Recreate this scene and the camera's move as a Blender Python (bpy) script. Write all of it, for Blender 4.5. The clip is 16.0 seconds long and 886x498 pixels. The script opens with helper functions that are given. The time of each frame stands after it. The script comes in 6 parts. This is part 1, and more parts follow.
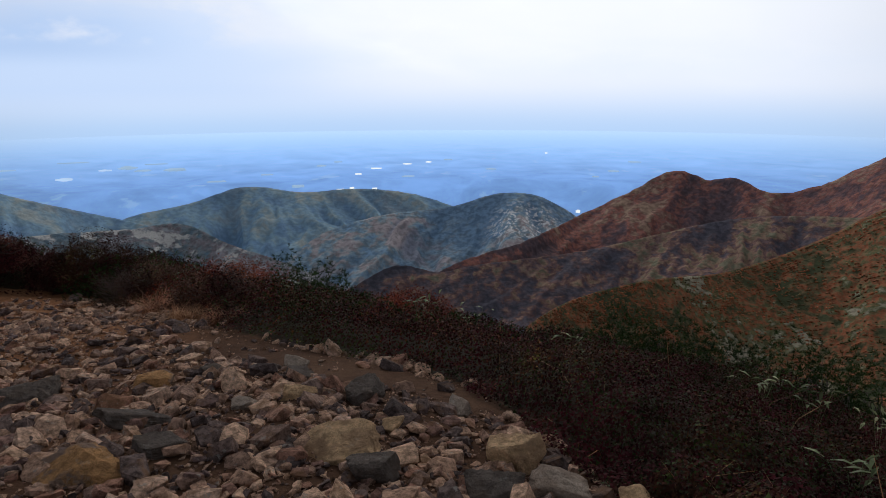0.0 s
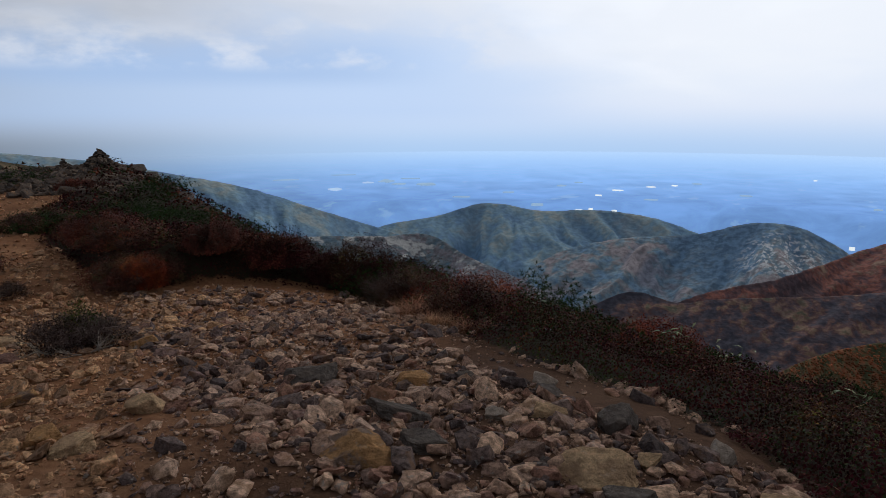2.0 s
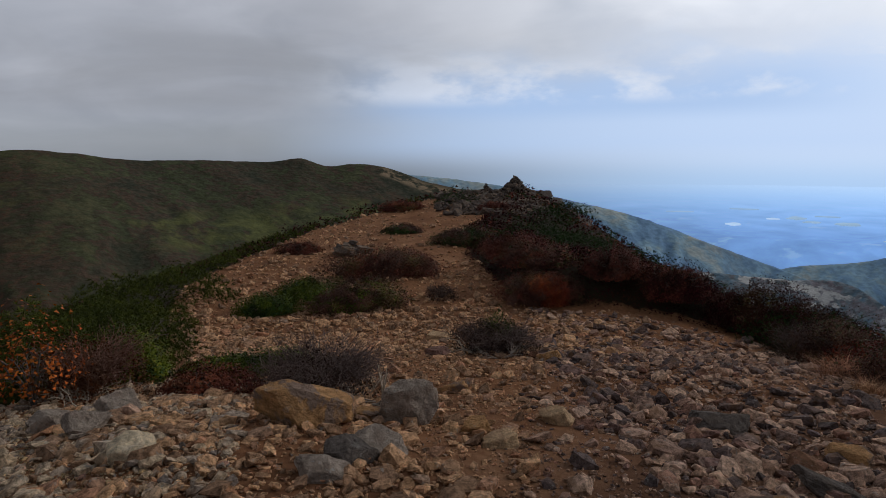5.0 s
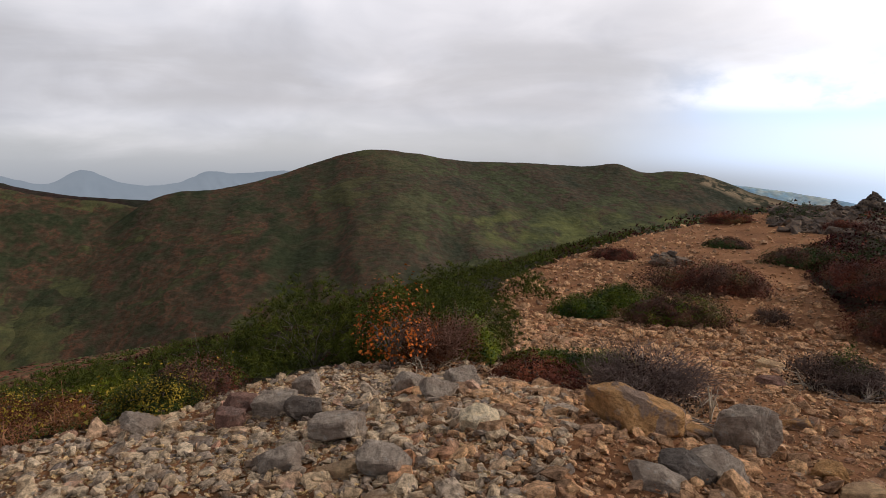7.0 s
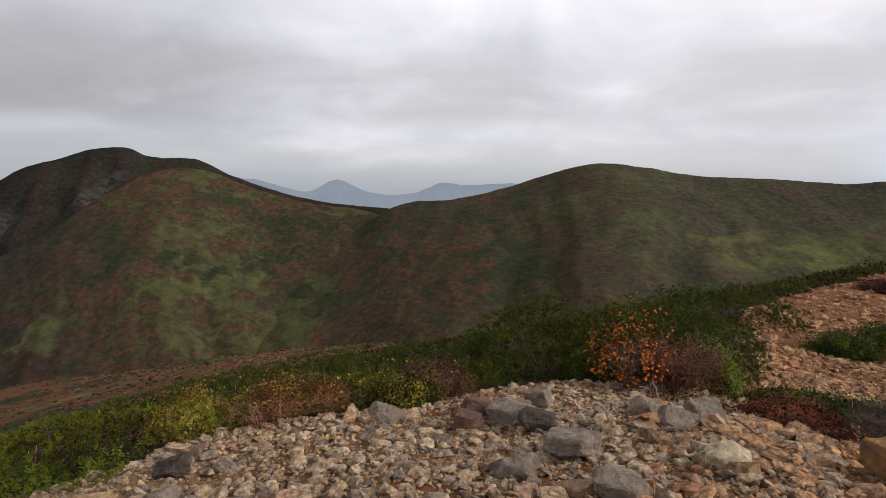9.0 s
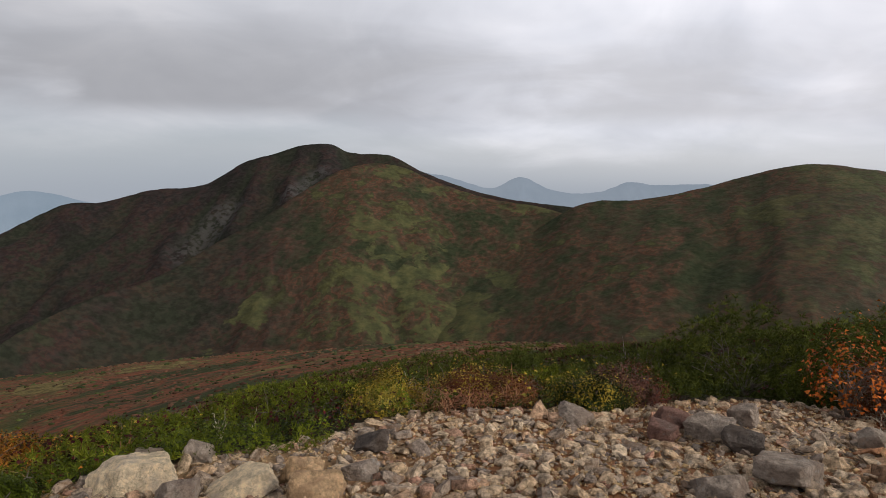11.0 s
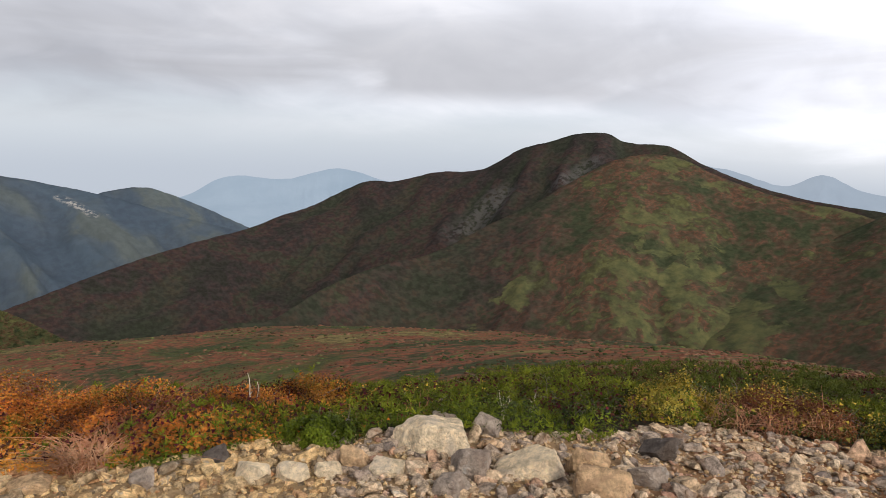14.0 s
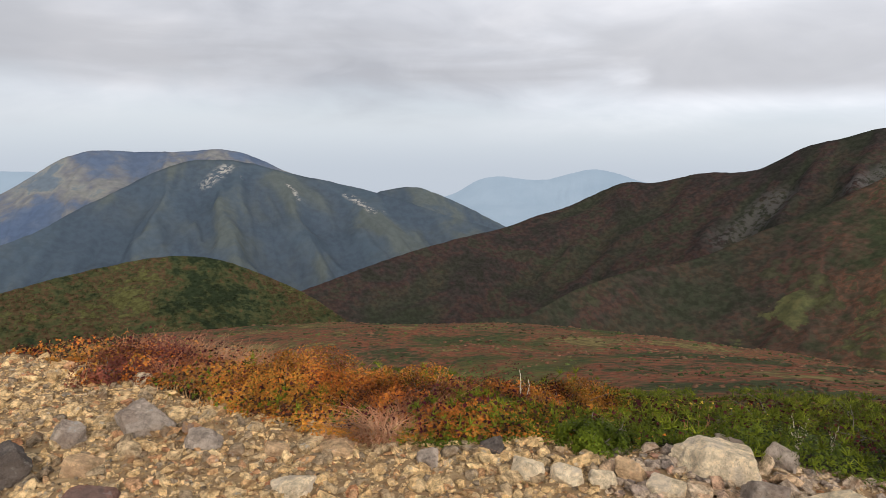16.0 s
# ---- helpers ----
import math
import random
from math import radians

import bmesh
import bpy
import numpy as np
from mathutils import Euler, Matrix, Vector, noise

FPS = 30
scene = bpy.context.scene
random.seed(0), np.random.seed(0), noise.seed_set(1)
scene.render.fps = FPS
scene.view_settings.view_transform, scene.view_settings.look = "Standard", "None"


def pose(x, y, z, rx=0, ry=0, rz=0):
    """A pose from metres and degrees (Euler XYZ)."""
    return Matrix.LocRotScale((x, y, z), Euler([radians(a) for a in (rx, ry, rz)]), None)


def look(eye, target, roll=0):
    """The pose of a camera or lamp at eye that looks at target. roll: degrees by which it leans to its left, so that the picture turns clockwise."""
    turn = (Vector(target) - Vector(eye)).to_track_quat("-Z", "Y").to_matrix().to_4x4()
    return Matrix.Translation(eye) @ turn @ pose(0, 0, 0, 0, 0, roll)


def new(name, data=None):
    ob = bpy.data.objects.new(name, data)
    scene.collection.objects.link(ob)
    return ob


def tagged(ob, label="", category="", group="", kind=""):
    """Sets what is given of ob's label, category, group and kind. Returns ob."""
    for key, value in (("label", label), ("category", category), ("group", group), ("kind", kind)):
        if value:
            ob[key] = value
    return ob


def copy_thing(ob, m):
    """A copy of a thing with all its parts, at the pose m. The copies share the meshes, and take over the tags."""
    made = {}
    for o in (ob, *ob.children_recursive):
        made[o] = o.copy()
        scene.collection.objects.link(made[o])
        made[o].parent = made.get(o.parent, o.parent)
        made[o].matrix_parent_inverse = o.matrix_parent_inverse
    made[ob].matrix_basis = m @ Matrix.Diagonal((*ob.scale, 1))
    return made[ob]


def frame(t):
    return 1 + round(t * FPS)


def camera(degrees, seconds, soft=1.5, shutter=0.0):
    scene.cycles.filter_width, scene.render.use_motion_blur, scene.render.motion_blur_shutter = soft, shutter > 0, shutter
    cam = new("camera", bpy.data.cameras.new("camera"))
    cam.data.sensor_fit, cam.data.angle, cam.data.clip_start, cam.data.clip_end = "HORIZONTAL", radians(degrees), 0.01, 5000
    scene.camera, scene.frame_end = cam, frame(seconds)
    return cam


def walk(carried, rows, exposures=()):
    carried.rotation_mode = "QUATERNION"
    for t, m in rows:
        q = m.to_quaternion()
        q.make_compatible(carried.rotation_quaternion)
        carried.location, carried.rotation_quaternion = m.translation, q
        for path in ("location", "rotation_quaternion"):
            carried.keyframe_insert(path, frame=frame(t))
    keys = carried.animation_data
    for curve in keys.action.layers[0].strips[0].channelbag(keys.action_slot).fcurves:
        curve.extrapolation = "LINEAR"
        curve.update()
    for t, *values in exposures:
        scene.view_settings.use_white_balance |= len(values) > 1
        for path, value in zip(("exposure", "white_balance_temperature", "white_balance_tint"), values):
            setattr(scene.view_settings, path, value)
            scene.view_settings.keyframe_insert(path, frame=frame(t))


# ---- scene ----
cam = camera(67.63, 16.0, soft=0.65)
PATH = [
    (0.0, 0.000, -0.000, 1.600, 76.10, 0.15, 0.00),
    (0.5, -0.053, 0.034, 1.590, 76.81, 0.42, 5.36),
    (1.0, -0.088, 0.026, 1.586, 76.17, 0.63, 9.08),
    (1.5, -0.121, -0.008, 1.604, 76.06, 0.61, 14.46),
    (2.0, -0.166, -0.012, 1.600, 77.89, 0.35, 20.57),
    (2.5, -0.209, -0.012, 1.589, 78.45, 0.49, 25.02),
    (3.0, -0.238, -0.042, 1.597, 78.98, 0.58, 28.88),
    (3.5, -0.275, -0.079, 1.605, 79.25, 1.17, 33.31),
    (4.0, -0.322, -0.083, 1.610, 79.95, 1.35, 39.90),
    (6.5, -0.341, -0.305, 1.615, 81.01, -0.03, 73.82),
    (7.0, -0.354, -0.358, 1.614, 81.35, -0.25, 80.31),
    (7.5, -0.340, -0.419, 1.620, 81.94, -0.73, 85.15),
    (8.0, -0.323, -0.467, 1.635, 82.15, -0.87, 89.25),
    (8.5, -0.342, -0.469, 1.629, 82.13, -0.71, 94.80),
    (11.0, -0.344, -0.578, 1.605, 81.92, -1.11, 115.43),
    (11.5, -0.338, -0.608, 1.593, 80.45, -1.13, 121.03),
    (12.0, -0.330, -0.604, 1.603, 80.06, -1.02, 125.57),
    (12.5, -0.288, -0.639, 1.615, 81.24, -2.24, 125.76),
    (13.0, -0.256, -0.690, 1.611, 81.25, -3.07, 128.16),
    (13.5, -0.288, -0.722, 1.609, 80.23, -2.69, 133.48),
    (14.0, -0.273, -0.760, 1.601, 80.22, -2.48, 138.64),
    (14.5, -0.222, -0.779, 1.614, 80.30, -2.33, 144.78),
    (15.0, -0.206, -0.815, 1.604, 79.95, -2.08, 149.88),
    (15.5, -0.187, -0.851, 1.594, 79.60, -1.68, 154.99),
    (16.0, -0.172, -0.868, 1.594, 79.62, -1.11, 160.42),
]
EXPOSURES = [(0.0, -1.38, 6150, 12), (2.0, -1.5, 6050, 11), (4.2, -1.5, 6000, 11), (6.4, -1.12, 6500, 13), (7.0, -0.58, 6650, 14), (8.5, -0.46, 6650, 14), (11.0, -0.5, 6550, 13), (13.0, -0.48, 6550, 13), (13.9, 0.05, 6550, 13), (16.0, 0.1, 6550, 12)]
walk(cam, [(t, pose(x, y, z, rx, ry, rz)) for t, x, y, z, rx, ry, rz in PATH], EXPOSURES)

# ---- light ----
SUN_AZ, SUN_EL = 8.0, 30.0      # degrees clockwise from +y, and up


def bearing(az, el=0.0):
    a, e = radians(az), radians(el)
    return Vector((math.sin(a) * math.cos(e), math.cos(a) * math.cos(e), math.sin(e)))


sun = new("sun", bpy.data.lights.new("sun", "SUN"))
sun.data.energy, sun.data.angle, sun.data.color = 2.1, radians(10), (1.0, 0.91, 0.77)
sun.matrix_world = look(bearing(SUN_AZ, SUN_EL) * 50, (0, 0, 0))


class Nodes:
    """A short hand for node trees."""

    def __init__(self, tree):
        self.tree = tree

    def add(self, kind, links=None, **values):
        n = self.tree.nodes.new(kind)
        for key, value in values.items():
            if key == "stops":
                ramp = n.color_ramp
                while len(ramp.elements) < len(value):
                    ramp.elements.new(0.5)
                for e, (p, c) in zip(ramp.elements, value):
                    e.position = p
                    e.color = (*c, 1) if len(c) == 3 else c
            else:
                setattr(n, key, value)
        for key, value in (links or {}).items():
            socket = n.inputs[key]
            if isinstance(value, bpy.types.NodeSocket):
                self.tree.links.new(value, socket)
            else:
                socket.default_value = value
        return n

    def math(self, op, a, b=0.0, c=0.0, clamp=False):
        n = self.add("ShaderNodeMath", {0: a, 1: b, 2: c}, operation=op)
        n.use_clamp = clamp
        return n.outputs[0]

    def vmath(self, op, a, b=(0, 0, 0)):
        n = self.add("ShaderNodeVectorMath", {0: a, 1: b}, operation=op)
        return n.outputs["Value"] if op in ("DOT_PRODUCT", "LENGTH") else n.outputs["Vector"]

    def noise(self, vec, scale, detail=4.0, rough=0.55, warp=0.0):
        n = self.add("ShaderNodeTexNoise", {"Vector": vec, "Scale": scale, "Detail": detail, "Roughness": rough, "Distortion": warp})
        return n.outputs["Fac"]

    def span(self, value, a, b, c=0.0, d=1.0, smooth=True):
        n = self.add("ShaderNodeMapRange", {"Value": value, "From Min": a, "From Max": b, "To Min": c, "To Max": d})
        n.interpolation_type = "SMOOTHSTEP" if smooth else "LINEAR"
        return n.outputs["Result"]

    def ramp(self, value, stops, mode="LINEAR"):
        n = self.add("ShaderNodeValToRGB", {"Fac": value}, stops=stops)
        n.color_ramp.interpolation = mode
        return n.outputs["Color"]

    def mix(self, fac, a, b, blend="MIX"):
        n = self.add("ShaderNodeMix", data_type="RGBA", blend_type=blend)
        for i, v in ((0, fac), (6, a), (7, b)):
            if isinstance(v, bpy.types.NodeSocket):
                self.tree.links.new(v, n.inputs[i])
            else:
                n.inputs[i].default_value = (*v, 1) if i and len(v) == 3 else v
        return n.outputs[2]


def build_sky():
    world = bpy.data.worlds.new("sky")
    scene.world = world
    world.use_nodes = True
    world.node_tree.nodes.clear()
    n = Nodes(world.node_tree)
    way = n.add("ShaderNodeTexCoord").outputs["Generated"]
    xyz = n.add("ShaderNodeSeparateXYZ", {0: way}).outputs
    height = xyz["Z"]
    nishita = n.add("ShaderNodeTexSky", sky_type="NISHITA", sun_disc=False, sun_elevation=radians(SUN_EL), sun_rotation=radians(SUN_AZ), altitude=1500)
    blue = n.mix(1.0, nishita.outputs["Color"], (0.12, 0.12, 0.12), "MULTIPLY")
    # how near a way lies to the sun's bearing on the compass
    flat = n.vmath("NORMALIZE", n.vmath("MULTIPLY", way, (1, 1, 0)))
    side = n.vmath("DOT_PRODUCT", flat, tuple(bearing(0)))
    lit = n.span(side, 0.45, 0.94)
    west_lit = n.span(n.vmath("DOT_PRODUCT", flat, tuple(bearing(-64))), 0.3, 0.97)
    glow = n.span(n.vmath("DOT_PRODUCT", way, tuple(bearing(8, 14))), 0.78, 1.0)
    # cloud deck seen in perspective
    drop = n.math("ADD", n.math("MAXIMUM", height, 0.0), 0.34)
    deck = n.add("ShaderNodeVectorMath", {0: way, "Scale": 1.0}, operation="SCALE")
    n.tree.links.new(n.math("DIVIDE", 1.0, drop), deck.inputs["Scale"])
    plane = n.vmath("MULTIPLY", deck.outputs[0], (1, 1, 0.35))
    big = n.noise(plane, 0.8, 4, 0.5, 0.5)
    fine = n.noise(plane, 2.7, 5, 0.52, 0.6)
    billow = n.math("MULTIPLY_ADD", fine, 0.30, n.math("MULTIPLY", big, 0.78))
    low = n.span(height, 0.02, 0.30)
    billow = n.math("MULTIPLY_ADD", n.math("SUBTRACT", low, 0.62), 0.16, billow)
    grey = n.ramp(billow, [(0.32, (0.42, 0.44, 0.475)), (0.45, (0.57, 0.59, 0.625)), (0.56, (0.70, 0.71, 0.735)), (0.70, (0.90, 0.90, 0.91))])
    bright = n.ramp(billow, [(0.36, (1.75, 1.88, 2.1)), (0.47, (1.95, 2.03, 2.16)), (0.60, (2.5, 2.53, 2.58))])
    grey = n.mix(1.0, grey, n.mix(west_lit, (1.10, 1.115, 1.14), (1.58, 1.60, 1.66)), "MULTIPLY")
    thin = n.span(n.vmath("DOT_PRODUCT", flat, tuple(bearing(-122))), 0.72, 0.99)      # the deck is thinner in the south west
    grey = n.mix(1.0, grey, n.mix(thin, (1, 1, 1), (1.36, 1.35, 1.33)), "MULTIPLY")
    bank = n.math("MULTIPLY", n.span(height, 0.035, 0.07), n.span(height, 0.10, 0.24, 1.0, 0.0))
    streaks = n.span(n.noise(n.vmath("MULTIPLY", way, (1, 1, 4.5)), 2.4, 5, 0.5, 0.8), 0.35, 0.62)
    grey = n.mix(n.math("MULTIPLY", bank, n.math("MULTIPLY_ADD", streaks, 0.5, 0.2)), grey, n.mix(west_lit, (0.44, 0.455, 0.485), (0.78, 0.79, 0.82)))
    cloud = n.mix(lit, grey, bright)
    cloud = n.mix(n.math("MULTIPLY", glow, 0.7), cloud, (2.8, 2.8, 2.76))
    # clear strip under the deck, with heaped clouds standing in it
    wisp = n.noise(n.vmath("MULTIPLY", way, (1, 1, 3.5)), 5.0, 5, 0.55, 0.3)
    edge = n.math("MULTIPLY_ADD", n.math("SUBTRACT", wisp, 0.5), 0.10, height)
    hazy = n.mix(lit, (0.50, 0.57, 0.66), (1.3, 1.82, 2.5))
    pale = n.mix(lit, n.mix(west_lit, (0.60, 0.67, 0.74), (0.84, 0.88, 0.92)), (2.2, 2.36, 2.62))
    strip = n.mix(n.span(height, -0.068, 0.012), hazy, pale)
    gap = n.math("MULTIPLY", n.span(n.vmath("DOT_PRODUCT", flat, tuple(bearing(-42))), 0.92, 0.99), n.math("MULTIPLY", n.span(height, 0.02, 0.05), n.span(height, 0.075, 0.13, 1.0, 0.0)))
    strip = n.mix(n.math("MULTIPLY", gap, 0.6), strip, (0.66, 0.98, 1.6))
    strip = n.mix(0.08, strip, blue)
    puff = n.span(n.noise(n.vmath("MULTIPLY", way, (1, 1, 2.2)), 6.5, 6, 0.55), 0.42, 0.58)
    heaped = n.span(n.vmath("DOT_PRODUCT", flat, tuple(bearing(-36))), 0.82, 0.985)
    heap = n.math("MULTIPLY", n.math("MULTIPLY", puff, heaped), n.math("MULTIPLY", n.span(height, 0.045, 0.07), n.span(height, 0.10, 0.17, 1.0, 0.0)))
    strip = n.mix(n.math("MULTIPLY", n.math("MULTIPLY", heaped, 0.65), n.span(height, -0.05, 0.0)), strip, (1.3, 1.74, 2.4))
    strip = n.mix(n.math("MULTIPLY", heap, 0.85), strip, (2.15, 2.22, 2.34))
    high = n.mix(n.span(edge, -0.02, 0.085), strip, cloud)
    colour = n.mix(heaped, high, n.mix(n.span(edge, 0.05, 0.16), strip, cloud))
    zenith_dim = n.span(height, 0.34, 0.75, 1.0, 0.36)     # the unseen sky overhead is darkened, so that less light reaches the ground
    colour = n.mix(1.0, colour, n.add("ShaderNodeCombineXYZ", {0: zenith_dim, 1: zenith_dim, 2: zenith_dim}).outputs[0], "MULTIPLY")
    back = n.add("ShaderNodeBackground", {"Color": colour, "Strength": 1.0})
    n.add("ShaderNodeOutputWorld", {"Surface": back.outputs[0]})


build_sky()


# ---- numeric tools ----
def lattice(ix, iy, seed):
    h = (ix * 374761393 + iy * 668265263 + seed * 2147483647) & 0xFFFFFFFF
    h = ((h ^ (h >> 13)) * 1274126177) & 0xFFFFFFFF
    return ((h ^ (h >> 16)) & 0xFFFF) / 65535.0


def value_noise(x, y, seed=0):
    x, y = np.asarray(x, float), np.asarray(y, float)
    ix, iy = np.floor(x).astype(np.int64), np.floor(y).astype(np.int64)
    fx, fy = x - ix, y - iy
    fx, fy = fx * fx * (3 - 2 * fx), fy * fy * (3 - 2 * fy)
    a, b = lattice(ix, iy, seed), lattice(ix + 1, iy, seed)
    c, d = lattice(ix, iy + 1, seed), lattice(ix + 1, iy + 1, seed)
    return (a + (b - a) * fx) * (1 - fy) + (c + (d - c) * fx) * fy


def fbm(x, y, octaves=4, seed=0, gain=0.5):
    """Layered noise about zero, within one."""
    total, size, amp = 0.0, 0.0, 1.0
    for k in range(octaves):
        total = total + amp * (value_noise(np.asarray(x) * 2 ** k + 17.3 * k, np.asarray(y) * 2 ** k - 9.1 * k, seed + k) * 2 - 1)
        size += amp
        amp *= gain
    return total / size


def smooth(a, b, x):
    u = np.clip((np.asarray(x, float) - a) / (b - a), 0, 1)
    return u * u * (3 - 2 * u)


def curve_through(xs, ys, x):
    """A smooth curve through nodes (Catmull-Rom, monotone steps in x)."""
    xs, ys, x = np.asarray(xs, float), np.asarray(ys, float), np.asarray(x, float)
    m = np.gradient(ys, xs)
    i = np.clip(np.searchsorted(xs, x) - 1, 0, len(xs) - 2)
    h = xs[i + 1] - xs[i]
    u = np.clip((x - xs[i]) / h, 0, 1)
    return ((2 * u ** 3 - 3 * u ** 2 + 1) * ys[i] + (u ** 3 - 2 * u ** 2 + u) * h * m[i]
            + (-2 * u ** 3 + 3 * u ** 2) * ys[i + 1] + (u ** 3 - u ** 2) * h * m[i + 1])


def mesh_from(name, verts, faces, material=None, shade=False):
    """A mesh from arrays: verts (n, 3), faces (m, 3 or 4)."""
    verts, faces = np.asarray(verts, np.float32), np.asarray(faces, np.int32)
    me = bpy.data.meshes.new(name)
    k = faces.shape[1]
    me.vertices.add(len(verts))
    me.vertices.foreach_set("co", verts.ravel())
    me.loops.add(faces.size)
    me.loops.foreach_set("vertex_index", faces.ravel())
    me.polygons.add(len(faces))
    me.polygons.foreach_set("loop_start", np.arange(0, faces.size, k, dtype=np.int32))
    me.polygons.foreach_set("use_smooth", np.full(len(faces), shade))
    me.update(calc_edges=True)
    if material:
        me.materials.append(material)
    return me


def grid_faces(nu, nv, closed=False):
    u, v = np.meshgrid(np.arange(nu if closed else nu - 1), np.arange(nv - 1), indexing="ij")
    a = (u * nv + v).ravel()
    b = (((u + 1) % nu) * nv + v).ravel()
    return np.stack([a, b, b + 1, a + 1], 1)


# ---- materials ----
def material(name, paint, rough=0.9, bump=None, glow=None):
    """paint(n, place) gives a colour; bump(n, place) a height in metres; glow(n, place) a colour of its own light."""
    m = bpy.data.materials.new(name)
    m.use_nodes = True
    m.node_tree.nodes.clear()
    n = Nodes(m.node_tree)
    place = n.add("ShaderNodeNewGeometry").outputs["Position"]
    shader = n.add("ShaderNodeBsdfPrincipled", {"Roughness": rough, "Specular IOR Level": 0.05})
    colour = paint(n, place)
    if isinstance(colour, tuple):
        shader.inputs["Base Color"].default_value = (*colour, 1)
    else:
        n.tree.links.new(colour, shader.inputs["Base Color"])
    if bump:
        b = n.add("ShaderNodeBump", {"Height": bump(n, place), "Distance": 1.0, "Strength": 1.0})
        n.tree.links.new(b.outputs[0], shader.inputs["Normal"])
    if glow:
        n.tree.links.new(glow(n, place), shader.inputs["Emission Color"])
        shader.inputs["Emission Strength"].default_value = 1.0
    n.add("ShaderNodeOutputMaterial", {"Surface": shader.outputs[0]})
    return m


def patchy(tones, scale=0.02, spots=0.25, ribs=0.0, hollow=(0.03, 0.04, 0.022), mottle=1.0):
    """A mountain side of low growth: broad patches of tones, broken by clumps; ribs: how much the hollow tone takes
    over between the ribs of the slope; mottle: how strongly single clumps stand out.
    """
    def paint(n, p):
        broad = n.noise(p, scale, 5, 0.62, 0.4)
        clump = n.noise(p, spots, 3, 0.6, 0.3)
        mixed = n.math("MULTIPLY_ADD", n.math("SUBTRACT", clump, 0.5), 0.62 * mottle, broad)
        mixed = n.math("MULTIPLY_ADD", n.math("SUBTRACT", mixed, 0.5), 2.0, 0.5)
        if ribs:
            rib = n.add("ShaderNodeAttribute", attribute_name="rib").outputs["Fac"]
            mixed = n.math("MULTIPLY_ADD", n.math("SUBTRACT", rib, 0.5), 0.35 * ribs, mixed)
        colour = n.ramp(mixed, tones)
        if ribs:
            in_hollow = n.math("MULTIPLY", n.span(rib, 0.12, 0.55, 1.0, 0.0), ribs)
            colour = n.mix(n.math("MULTIPLY", in_hollow, n.span(clump, 0.3, 0.6, 0.6, 1.0)), colour, hollow)
        dark = n.span(n.noise(p, spots * 2.1, 3, 0.55), 0.36, 0.64, 1 - 0.22 * mottle, 1 + 0.24 * mottle)
        return n.mix(1.0, colour, n.add("ShaderNodeCombineXYZ", {0: dark, 1: dark, 2: dark}).outputs[0], "MULTIPLY")
    return paint


def off_line(n, p, a, b):
    """Metres from the line between two places."""
    a, b = Vector(a), Vector(b)
    d = b - a
    rel = n.vmath("SUBTRACT", p, tuple(a))
    u = n.math("DIVIDE", n.vmath("DOT_PRODUCT", rel, tuple(d)), d.length_squared, clamp=True)
    foot = n.add("ShaderNodeVectorMath", {0: tuple(d), "Scale": u}, operation="SCALE").outputs[0]
    return n.vmath("LENGTH", n.vmath("SUBTRACT", rel, foot))


def soil_paint(n, p):
    """Rusty loam in the north, pale gritty sand towards the south."""
    grain = n.math("MULTIPLY_ADD", n.noise(p, 14.0, 6, 0.7), 0.5, n.math("MULTIPLY", n.noise(p, 0.9, 3), 0.5))
    south = n.span(n.math("MULTIPLY_ADD", n.noise(p, 1.5, 3), 1.6, n.vmath("DOT_PRODUCT", p, (0.25, -0.97, 0))), 1.2, 3.6)
    trail = n.span(n.math("MULTIPLY_ADD", n.noise(p, 1.1, 3), 1.2, n.vmath("DOT_PRODUCT", p, (-1, 0, 0))), 1.9, 4.2)
    dark = n.ramp(grain, [(0.3, (0.047, 0.026, 0.018)), (0.5, (0.098, 0.054, 0.034)), (0.7, (0.168, 0.098, 0.061))])
    loam = n.mix(trail, dark, n.ramp(grain, [(0.3, (0.116, 0.055, 0.028)), (0.5, (0.251, 0.118, 0.058)), (0.7, (0.396, 0.212, 0.112))]))
    return n.mix(south, loam, n.ramp(grain, [(0.3, (0.154, 0.098, 0.053)), (0.5, (0.308, 0.207, 0.114)), (0.7, (0.504, 0.370, 0.211))]))


def litter_paint(n, p):
    return n.ramp(n.math("MULTIPLY_ADD", n.noise(p, 9.0, 6, 0.7), 0.6, n.math("MULTIPLY", n.noise(p, 0.6, 3), 0.4)), [(0.3, (0.014, 0.012, 0.008)), (0.5, (0.030, 0.022, 0.014)), (0.7, (0.036, 0.034, 0.015))])


def near_paint(n, p):
    """Bare soil on the crest, dark leaf litter under the growth."""
    bare = n.add("ShaderNodeAttribute", attribute_name="bare").outputs["Fac"]
    ragged = n.math("MULTIPLY_ADD", n.math("SUBTRACT", n.noise(p, 5.0, 4, 0.65), 0.5), 0.35, bare)
    return n.mix(n.span(ragged, -0.2, -0.08), litter_paint(n, p), soil_paint(n, p))


m_soil = material("soil", near_paint, 0.95, lambda n, p: n.math("MULTIPLY", n.noise(p, 40.0, 6, 0.7), 0.02))


